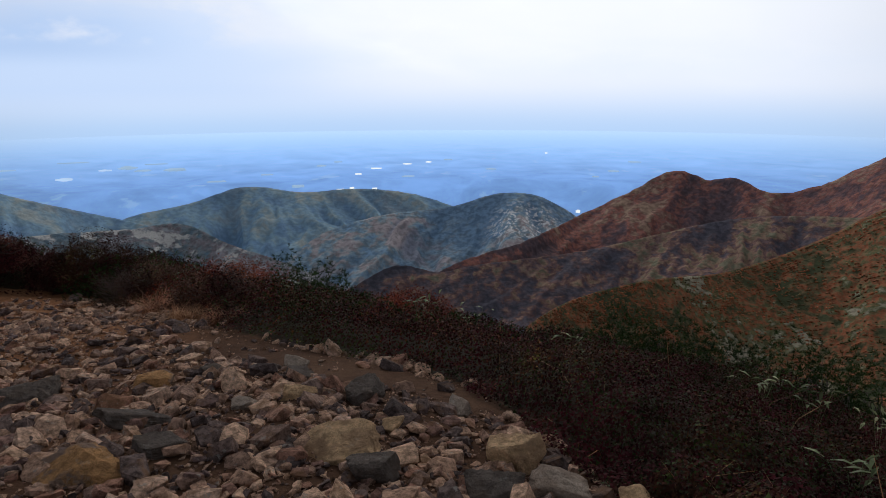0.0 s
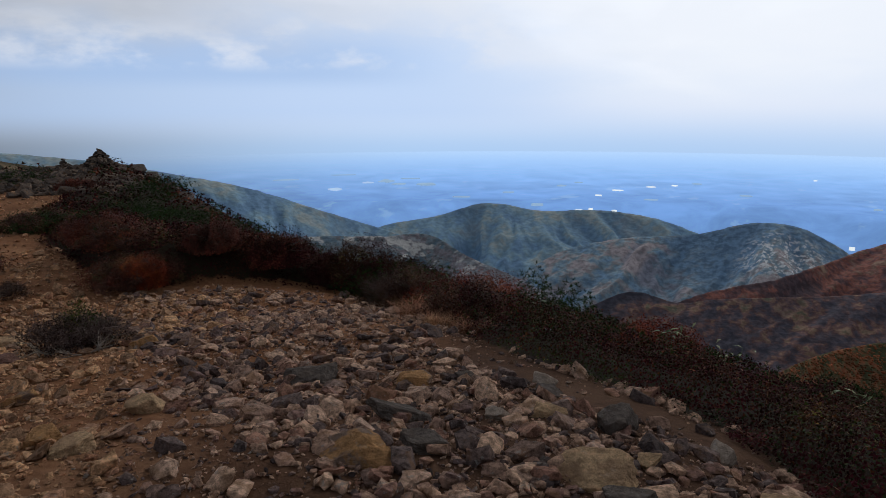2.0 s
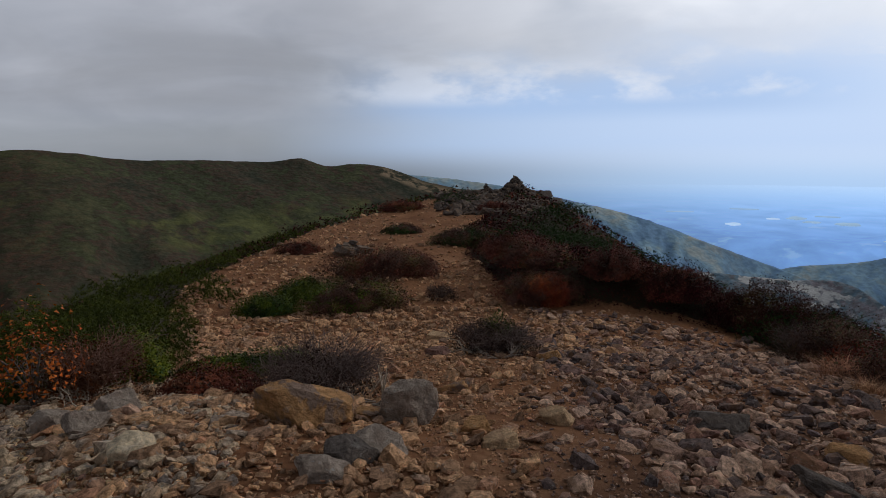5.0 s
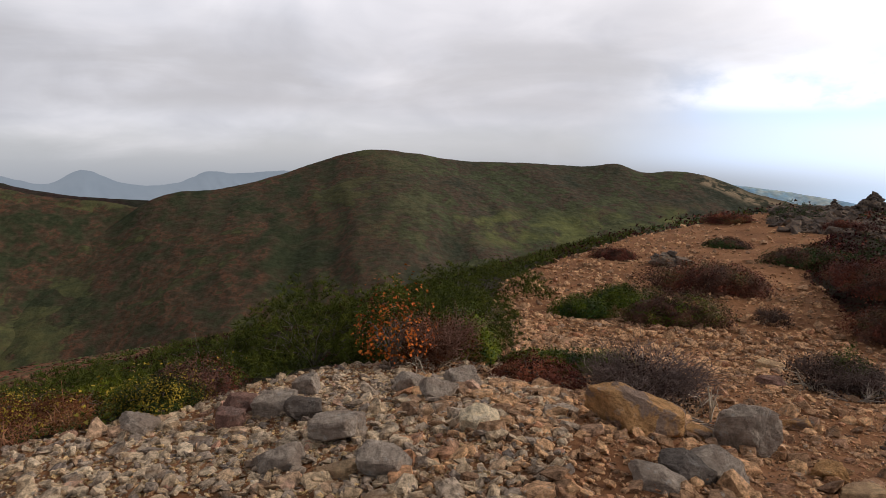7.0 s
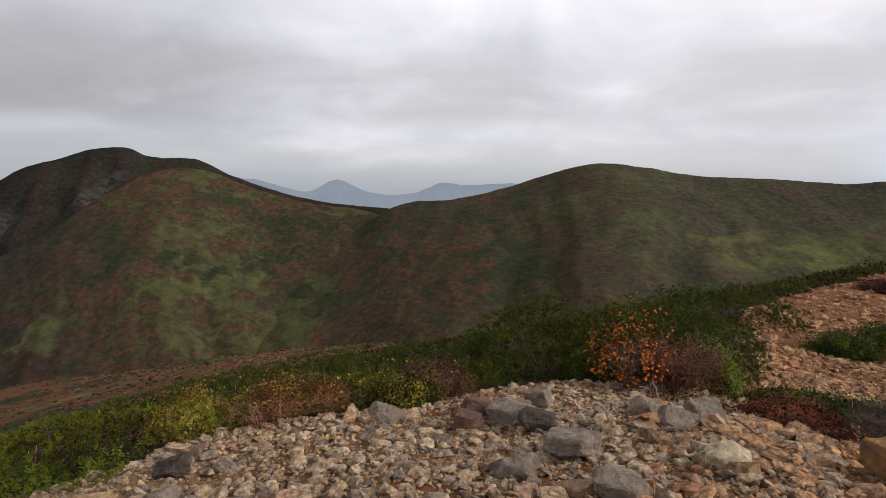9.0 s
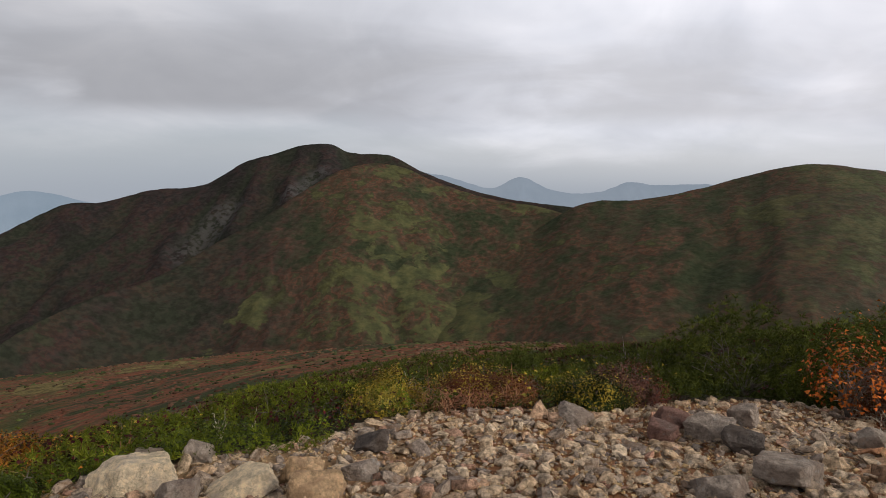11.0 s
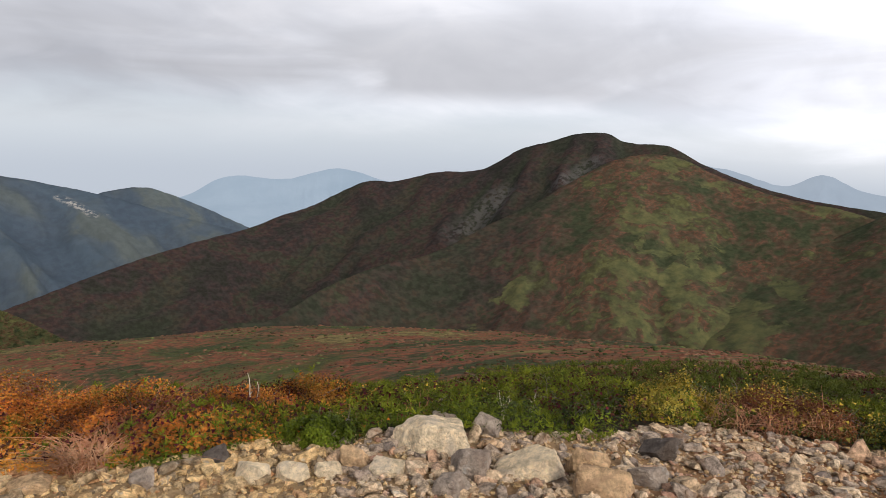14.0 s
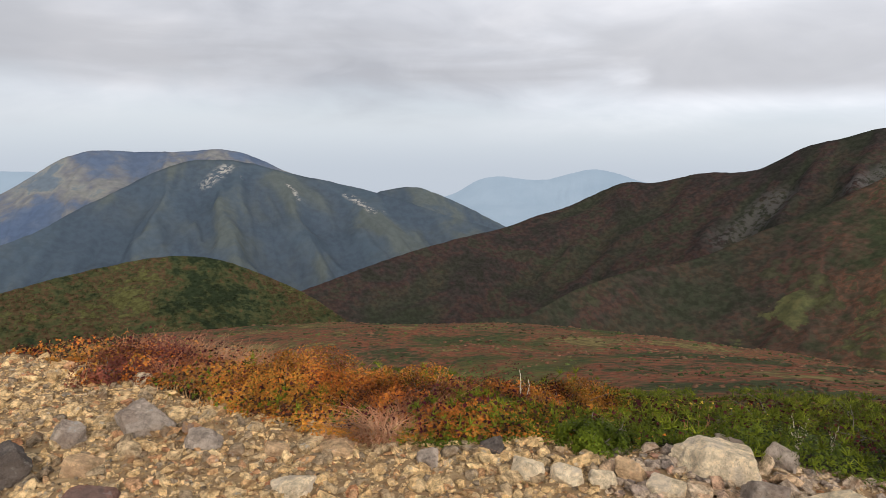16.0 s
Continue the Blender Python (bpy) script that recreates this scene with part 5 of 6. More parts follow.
for i, (x, y, half, wide, tall, tone, turn, sink) in enumerate([
        (-3.75, 1.34, 0.33, 0.6, 0.55, "ochre", 30, 0.15), (-3.62, 1.98, 0.205, 0.75, 1.0, "grey", 150, 0.12), (-3.05, 1.42, 0.2, 0.8, 0.55, "grey", 20, 0.25), (-2.9, 1.05, 0.15, 0.7, 0.45, "grey", 25, 0.3),
        (-3.74, -0.38, 0.18, 0.85, 0.72, "grey", 15, 0.12), (-3.24, -0.12, 0.16, 0.8, 0.62, "grey", 70, 0.22), (-4.95, -0.55, 0.13, 0.8, 0.9, "grey", 0, 0.2), (-4.5, -0.72, 0.16, 0.8, 0.7, "grey", 0, 0.2),
        (-4.3, -0.55, 0.15, 0.9, 0.7, "dark", 40, 0.2), (-4.65, -0.95, 0.13, 0.9, 0.8, "red", 90, 0.2), (-3.47, -0.62, 0.16, 0.7, 0.5, "grey", 80, 0.25), (-3.3, -0.35, 0.15, 0.6, 0.35, "tan", 80, 0.3), (-4.7, 0.15, 0.14, 0.8, 0.8, "grey", 10, 0.2), (-4.4, 0.3, 0.14, 0.8, 0.7, "grey", 20, 0.2),
        (-4.75, 0.55, 0.16, 0.8, 0.7, "grey", 50, 0.2), (-3.6, 0.4, 0.13, 0.8, 0.8, "pale", 80, 0.3), (-4.5, 3.0, 0.2, 0.5, 0.4, "ochre", 20, 0.3), (-7.6, 5.1, 0.25, 0.6, 0.5, "tan", 60, 0.2),
        (-4.9, 2.9, 0.14, 0.8, 0.3, "tan", 0, 0.3), (-3.0, 1.2, 0.16, 0.8, 0.6, "dark", 0, 0.3), (-2.2, 1.35, 0.14, 0.8, 0.5, "grey", 0, 0.35), (-3.75, 1.75, 0.1, 0.8, 0.7, "ochre", 0, 0.2), (-6.15, 4.0, 0.2, 0.6, 0.5, "red", 40, 0.15), (-5.15, 4.8, 0.17, 0.6, 0.5, "ochre", 30, 0.2), (-3.2, 2.85, 0.15, 0.7, 0.6, "tan", 120, 0.2), (-3.2, 2.2, 0.12, 0.8, 0.7, "ochre", 10, 0.2)]):
    rock(x, y, half, wide, tall, tone, turn, 240 + i, sink=sink, scale=0.95)
for i, (x, y, half, wide, tall, tone, turn, sink) in enumerate([
        (-2.5, -3.22, 0.315, 0.7, 0.46, "pale", 45, 0.25), (-2.38, -2.86, 0.14, 0.8, 0.95, "grey", 30, 0.2), (-2.85, -3.2, 0.11, 0.8, 0.8, "grey", 10, 0.2), (-2.72, -2.35, 0.19, 0.7, 0.75, "tan", 70, 0.2),
        (-2.62, -2.68, 0.22, 0.7, 0.5, "pale", 40, 0.2), (-2.86, -2.52, 0.14, 0.6, 1.0, "tan", 20, 0.15), (-3.4, -2.45, 0.14, 0.8, 0.7, "dark", 0, 0.2), (-4.5, -1.55, 0.2, 0.7, 0.45, "grey", 60, 0.25),
        (-4.3, -1.0, 0.12, 0.8, 0.95, "red", 0, 0.15), (-2.72, -3.42, 0.14, 0.8, 0.7, "grey", 0, 0.15), (-2.2, -2.8, 0.12, 0.9, 0.6, "grey", 0, 0.25), (-3.05, -2.3, 0.13, 0.7, 0.6, "grey", 0, 0.2),
        (0.2, -4.6, 0.23, 0.75, 0.6, "grey", 165, 0.12), (-0.02, -4.47, 0.08, 0.8, 0.8, "ochre", 0, 0.15), (-0.1, -4.3, 0.13, 0.8, 0.6, "grey", 30, 0.25), (0.56, -4.52, 0.12, 0.8, 0.7, "grey", 0, 0.2),
        (0.78, -4.2, 0.2, 0.8, 0.6, "dark", 30, 0.2), (0.38, -3.85, 0.17, 0.7, 0.4, "red", 60, 0.3), (-0.47, -3.7, 0.14, 0.8, 0.55, "pale", 0, 0.25), (0.45, -4.15, 0.12, 0.8, 0.6, "tan", 0, 0.2),
        (-0.75, -4.0, 0.13, 0.7, 0.5, "tan", 20, 0.25), (-0.45, -4.1, 0.1, 0.8, 0.7, "tan", 0, 0.25), (-1.55, -3.48, 0.11, 0.8, 0.75, "pale", 0, 0.2), (-1.72, -3.35, 0.11, 0.8, 0.6, "pale", 50, 0.2),
        (-1.86, -3.28, 0.1, 0.8, 0.7, "pale", 20, 0.2), (-2.02, -3.3, 0.1, 0.8, 0.8, "tan", 80, 0.2), (-1.5, -3.75, 0.1, 0.6, 0.5, "dark", 0, 0.1), (-2.1, -3.12, 0.12, 0.8, 0.4, "pale", 0, 0.2), (-1.15, -3.72, 0.08, 0.9, 0.8, "grey", 0, 0.2),
        (-0.35, -4.85, 0.1, 0.8, 0.9, "tan", 0, 0.2), (-0.55, -4.75, 0.09, 0.8, 0.9, "grey", 0, 0.2), (0.6, -5.9, 0.16, 0.8, 0.6, "tan", 0, 0.2), (0.3, -5.5, 0.12, 0.8, 0.5, "pale", 0, 0.2)]):
    rock(x, y, half, wide, tall, tone, turn, 300 + i, sink=sink)


# ---- loose stones ----
scree("scree_north", "mixed brown and grey angular stones and pebbles", 23000, -46, 45, 2.0, 11.5, (0.0225, 0.64, 0.010, 0.10), m_stone, 401, shapes=26, spots=(0.6, 9, -0.7), pieces=130, piece_mat=m_stone_piece)
scree("scree_north_west", "tan and pinkish angular stones along the trail", 11500, -84, -44, 2.0, 11.5, (0.0195, 0.62, 0.009, 0.085), m_trail, 411, shapes=20, spots=(0.6, 9, -0.7))
scree("scree_west", "pale angular rubble packed close together", 22500, -150, -69, 2.0, 7.0, (0.0150, 0.62, 0.008, 0.08), m_rubble, 402, shapes=26, tall=0.45, pieces=110, piece_mat=m_rubble_piece)
scree("scree_south", "small cream coloured angular stones", 27000, -215, -150, 2.0, 9.5, (0.0155, 0.55, 0.008, 0.075), m_cream, 403, shapes=26, pieces=60, piece_mat=m_cream_piece)
scree("scree_path", "stones strewn along the trail", 15000, -82, -36, 7.5, 34.0, (0.025, 0.55, 0.014, 0.10), m_trail, 404, shapes=16)
scree("gravel_north", "fine brown gravel", 25000, -46, 45, 2.0, 8.0, (0.0105, 0.4, 0.006, 0.024), m_stone, 405, level=1, shapes=10)
scree("gravel_north_west", "fine tan gravel", 13000, -82, -44, 2.0, 9.0, (0.0105, 0.4, 0.006, 0.024), m_trail, 412, level=1, shapes=10)
scree("gravel_south", "fine cream gravel", 44000, -215, -75, 2.0, 7.5, (0.010, 0.4, 0.006, 0.026), m_cream, 406, level=1, shapes=10)

for name, az0, az1, mat in (("scree_middle_north", -78, 100, m_stone), ("scree_middle_west", -150, -78, m_rubble), ("scree_middle_south", -260, -150, m_cream)):
    scree(name, "stones trodden into the crest", int(18 * (az1 - az0)), az0, az1, 0.15, 2.1, (0.024, 0.55, 0.010, 0.08), mat, 408, shapes=14)
    scree(name.replace("scree", "gravel"), "fine gravel of the trodden crest", int(34 * (az1 - az0)), az0, az1, 0.15, 2.1, (0.011, 0.4, 0.006, 0.024), mat, 410, level=1, shapes=8)
scree("scree_east", "brown stones along the edge of the brush", 3500, 42, 148, 2.0, 5.0, (0.022, 0.55, 0.010, 0.08), m_stone, 409, shapes=14)

# ---- growth ----
carpet("east_side_shrubs", "dark wine red low shrubs beside the stones", m_wine, 70000, 36, 150, 2.0, 16, 0.32, 0.024, 519)
carpet("wine_shrubs", "dark wine red low shrubs covering the slope", m_wine, 460000, -70, 53, 2.6, 24, 0.34, 0.019, 501)
carpet("far_shrubs", "maroon shrubs far along the east flank", m_wine, 60000, -72, 10, 11, 60, 0.40, 0.022, 520)
carpet("dark_shrubs", "dark green leaves among the wine red shrubs", m_undergreen, 90000, -70, 53, 2.6, 24, 0.31, 0.022, 502, (0.7, 31, 0.16, 9))
carpet("scarlet_shrubs", "scarlet autumn leaves among darker shrubs", m_scarlet, 60000, -68, 18, 6, 34, 0.36, 0.024, 503, (0.35, 33, 0.22, 9))
carpet("pine_east", "dark creeping pine on the slope", m_needle_dark, 20000, -68, 53, 6, 34, 0.36, 0.045, 504, (0.30, 35, 0.2, 9), "needle")
carpet("green_east", "dark green leaves with yellow tips on the slope", m_undergreen, 90000, -30, 53, 2.6, 14, 0.33, 0.018, 514, (0.9, 57, 0.10, 9))
carpet("brown_east", "rusty brown leaves on the crest of the brush", m_rusty, 30000, -60, 53, 4, 20, 0.37, 0.020, 515, (0.5, 59, 0.18, 9))
carpet("crimson_east", "crimson leaves among the dark brush", m_scarlet, 24000, -40, 53, 2.6, 12, 0.35, 0.019, 518, (0.7, 61, 0.16, 9))
carpet("grass_east", "dry grass standing among the shrubs", m_grass, 1400, -38, 53, 3.0, 9, 0.34, 0.022, 505, (0.6, 37, 0.1, 9), "grass")
carpet("pine_west", "green creeping pine mat", m_needle, 30000, -178, -124, 3.6, 60, 0.20, 0.072, 506, (0.45, 41, -0.12, 9), "needle")
carpet("pine_north_west", "dark green creeping pine mat", m_needle_mid, 36000, -142, -54, 3.6, 60, 0.20, 0.072, 516, (0.45, 41, -0.16, 9), "needle")
carpet("green_west", "bright green low leaves at the stones' edge", m_green, 70000, -176, -124, 3.0, 7, 0.13, 0.016, 507, (0.7, 43, -0.12, 9))
carpet("green_north_west", "dark green low leaves at the stones' edge", m_undergreen, 60000, -146, -58, 3.4, 11, 0.15, 0.017, 517, (0.6, 43, -0.08, 9))
carpet("orange_south", "orange and yellow autumn leaves", m_orange, 150000, -200, -140, 3.6, 6.6, 0.15, 0.019, 508, (0.45, 45, -0.30, 9))
carpet("orange_west", "rust orange autumn leaves among the pines", m_orange, 60000, -200, -130, 6.5, 50, 0.22, 0.026, 512, (0.40, 46, 0.02, 9))
carpet("red_west", "dark red low shrubs", m_wine, 120000, -220, -62, 3.6, 50, 0.25, 0.024, 509, (0.45, 47, -0.02, 9))
carpet("yellow_west", "yellow leaves among green shrubs", m_yellow, 9000, -158, -92, 3.6, 12, 0.28, 0.026, 510, (0.6, 49, 0.22, 9))
carpet("grass_south", "russet dry grass", m_grass, 16000, -218, -140, 4.0, 7, 0.16, 0.022, 511, (0.5, 51, 0.12, 9), "grass")
carpet("green_south", "fresh green leaves among the orange shrubs", m_green, 12000, -205, -140, 3.6, 8, 0.18, 0.024, 513, (0.8, 55, 0.15, 9))


rng_flank = np.random.default_rng(601)
fx, fy, fr = polar_points(rng_flank, 24000, -222, -62, 12, 330)
grown = (bare_depth(fx, fy) < -2) & (fbm(fx / 14, fy / 14, 3, 601) + 0.25 * rng_flank.normal(size=len(fx)) > -0.05)
fx, fy, fr = fx[grown], fy[grown], fr[grown]
blob_field("flank_shrubs", "rust red and green bushes dotting the flank", m_far_shrub, np.stack([fx, fy, ground_height(fx, fy)], 1), rng_flank.uniform(0.07, 0.20, len(fx)) * (fr / 30) ** 0.75, rng_flank, (0.2, 0.36))


# ---- single shrubs ----
def dead_bush(name, label, x, y, reach, height, count, seed, wood, crown=None):
    """A bush of bare twigs, with at most a thin crown of leaves."""
    rng = np.random.default_rng(seed)
    root = holder(name, on_ground(x, y), label, "bush", "bare bushes")
    v, f = tube_arrays(twig_lines(rng, reach, height, count, 0.007, 6, 0.2, 0.35), 3)
    part("twig_tangle", mesh_from("twig_tangle", v, f, wood, True), root, "tangled bare twigs")
    v, f = tube_arrays(twig_lines(rng, reach * 1.1, height * 0.25, max(4, count // 8), 0.014, 3, 0.8, 0.5), 4)
    part("rootwork", mesh_from("rootwork", v, f, m_bone, True), root, "bleached crooked stems")
    if crown:
        p, d = mound_points(rng, crown[1], reach * 0.95, reach * 0.8, height, 0.3, 0.5)
        v, f = leaf_arrays(p, unit(d + rng.normal(size=d.shape) * 0.7), 0.018 * rng.uniform(0.7, 1.4, len(p)), rng)
        part("foliage", mesh_from("foliage", v, f, crown[0]), root)
    return root


m_twig = material("dark_twig", lambda n, p: n.ramp(n.noise(p, 25.0, 3), [(0.3, (0.10, 0.07, 0.062)), (0.7, (0.22, 0.165, 0.15))]), 0.9)
m_russet_twig = material("russet_twig", lambda n, p: n.ramp(n.noise(p, 25.0, 3), [(0.3, (0.14, 0.07, 0.05)), (0.7, (0.26, 0.15, 0.11))]), 0.9)
m_brown_leaf = leafy("withered_leaf", [(0.0, (0.028, 0.018, 0.017)), (0.6, (0.05, 0.03, 0.025)), (1.0, (0.055, 0.055, 0.025))])
dead_bush("bare_bush", "grey leafless bush beside the trail", -6.05, 4.75, 0.62, 0.36, 170, 701, m_twig, (m_brown_leaf, 5000))
dead_bush("bare_bush", "purple grey leafless bush behind a rusty boulder", -5.0, 2.05, 0.6, 0.42, 230, 702, m_twig, (m_brown_leaf, 2500))
shrub("shrub", "green creeping sprig on a bare bush", "shrub", -6.15, 5.0, 0.3, 0.25, 0.42, 0.03, (m_undergreen,), 2200, 790, "autumn shrubs")
dead_bush("bare_bush", "small dark twiggy bush on the trail", -10.0, 6.9, 0.35, 0.28, 36, 703, m_twig, (m_brown_leaf, 1800))
dead_bush("bare_bush", "dark leafless bush at the edge of the stones", -4.4, 9.1, 0.6, 0.6, 150, 704, m_twig, (m_brown_leaf, 6000))
dead_bush("bare_bush", "tall withered bush among orange leaves", -6.0, 0.55, 0.5, 0.55, 170, 705, m_russet_twig, (m_rusty, 2600))

for i, (x, y, rx, ry, h, mats, leaf, count, words) in enumerate([
        (-12.5, 7.2, 1.15, 0.8, 0.55, (m_maroon, m_scarlet), 0.045, 9000, "wine red mound of shrub with a scarlet top"),
        (-10.5, 5.3, 0.8, 0.6, 0.46, (m_maroon, m_green), 0.04, 8000, "dark shrub mound with green leaves on top"),
        (-11.8, 5.0, 0.6, 0.5, 0.37, (m_green, m_needle_dark), 0.04, 6000, "green leafy shrub on the stony ground"),
        (-11.2, 4.0, 0.5, 0.4, 0.28, (m_green, m_needle_dark), 0.04, 4000, "small green shrub on stony ground"),
        (-8.35, 8.0, 0.36, 0.3, 0.46, (m_flame, m_flame_orange), 0.022, 5000, "flame red shrub top among maroon mounds"),
        (-8.7, 8.1, 0.75, 0.6, 0.41, (m_maroon, m_scarlet), 0.035, 9000, "maroon shrub mound at the trail's edge"),
        (-9.6, 8.9, 0.8, 0.6, 0.37, (m_maroon, m_scarlet), 0.035, 8000, "maroon shrub with scarlet leaves beside the trail"),
        (-11.0, 9.6, 0.8, 0.7, 0.41, (m_scarlet, m_maroon), 0.04, 8000, "scarlet and wine red shrub mound"),
        (-15.2, 11.5, 0.9, 0.7, 0.44, (m_maroon, m_needle_dark), 0.05, 6000, "dark shrub beside the trail"),
        (-18.8, 11.7, 0.7, 0.5, 0.26, (m_maroon, m_needle_dark), 0.05, 3500, "low dark shrub on the trail"),
        (-20.5, 17.4, 0.8, 0.6, 0.37, (m_scarlet, m_maroon), 0.06, 4000, "scarlet shrub below the cairn"),
        (-24.0, 15.2, 0.9, 0.6, 0.37, (m_scarlet, m_maroon), 0.06, 4000, "scarlet shrub by the trail"),
        (-17.4, 7.4, 0.6, 0.5, 0.30, (m_scarlet, m_maroon), 0.05, 3500, "red shrub beside stacked stones"),
        (-5.35, 1.25, 0.38, 0.3, 0.2, (m_scarlet, m_wine), 0.025, 4000, "low crimson shrub among stones"),
        (-6.2, 1.9, 0.6, 0.3, 0.2, (m_green, m_needle_dark), 0.03, 5000, "low green shrub among stones"),
        (-6.5, 0.95, 0.32, 0.3, 0.45, (m_green, m_needle_dark), 0.03, 5000, "upright green leafy shrub"),
        (-5.85, 0.15, 0.33, 0.33, 0.72, (m_flame_orange, m_rusty), 0.04, 520, "upright orange leaved shrub with bare stems"),
        (-2.9, 8.3, 0.8, 0.6, 0.42, (m_flame, m_scarlet), 0.03, 9000, "scarlet shrub mound on the slope"),
        (-0.6, 8.0, 0.7, 0.5, 0.40, (m_flame, m_scarlet), 0.03, 7000, "dull red shrub on the slope"),
        (-1.2, -4.55, 0.5, 0.38, 0.28, (m_orange, m_rusty), 0.02, 14000, "orange and yellow leaved shrub"),
        (-0.6, -5.0, 0.45, 0.38, 0.29, (m_orange, m_scarlet), 0.02, 13000, "orange and crimson leaved shrub"),
        (-1.9, -4.6, 0.5, 0.4, 0.28, (m_orange, m_scarlet), 0.02, 13000, "bright orange leaved shrub"),
        (-2.5, -4.7, 0.45, 0.4, 0.27, (m_orange, m_wine), 0.02, 11000, "rust orange leaved shrub"),
        (-2.05, -3.68, 0.2, 0.18, 0.12, (m_green, m_green), 0.02, 4000, "small bright green cushion beside stones"),
        (-4.3, -2.75, 0.35, 0.3, 0.22, (m_yellow, m_green), 0.02, 7000, "yellow leaved shrub at the stones' edge"),
        (-4.85, -2.35, 0.5, 0.38, 0.26, (m_rusty, m_yellow), 0.02, 8000, "withered brown and yellow herbs at the stones' edge"),
        (-5.35, -1.35, 0.38, 0.32, 0.24, (m_maroon, m_scarlet), 0.02, 6000, "dark red low shrub among dwarf pines"),
        (-5.0, -1.55, 0.3, 0.25, 0.2, (m_undergreen, m_yellow), 0.02, 5000, "dark green low shrub with yellow tips"),
        (-3.9, 9.0, 0.6, 0.45, 0.5, (m_maroon, m_wine), 0.03, 6000, "dark brown shrub mound at the edge of the stones"),
        (-4.9, 10.3, 0.8, 0.55, 0.55, (m_wine, m_maroon), 0.035, 9000, "wine red shrub mound on the bank"),
        (-6.0, 10.4, 0.8, 0.55, 0.6, (m_wine, m_maroon), 0.035, 9000, "dark wine red shrub mound on the bank"),
        (-7.1, 9.8, 0.75, 0.55, 0.6, (m_wine, m_scarlet), 0.035, 8000, "wine red shrub mound with scarlet leaves on the bank"),
        (-8.0, 9.3, 0.6, 0.5, 0.5, (m_scarlet, m_maroon), 0.035, 6000, "scarlet shrub mound beside the trail"),
        (-2.6, 7.2, 0.5, 0.4, 0.4, (m_maroon, m_wine), 0.03, 5000, "dark low shrub mound on the bank"),
        (0.35, -5.75, 0.35, 0.25, 0.22, (m_scarlet, m_orange), 0.026, 3500, "crimson shrub behind a grey boulder")]):
    shrub("shrub", words, "shrub", x, y, rx, ry, h, leaf, mats, count, 800 + i, "autumn shrubs", turn=math.degrees(math.atan2(y, x)) + 90, bare=0.25 if h > 0.7 and rx < 0.4 else 0.0)

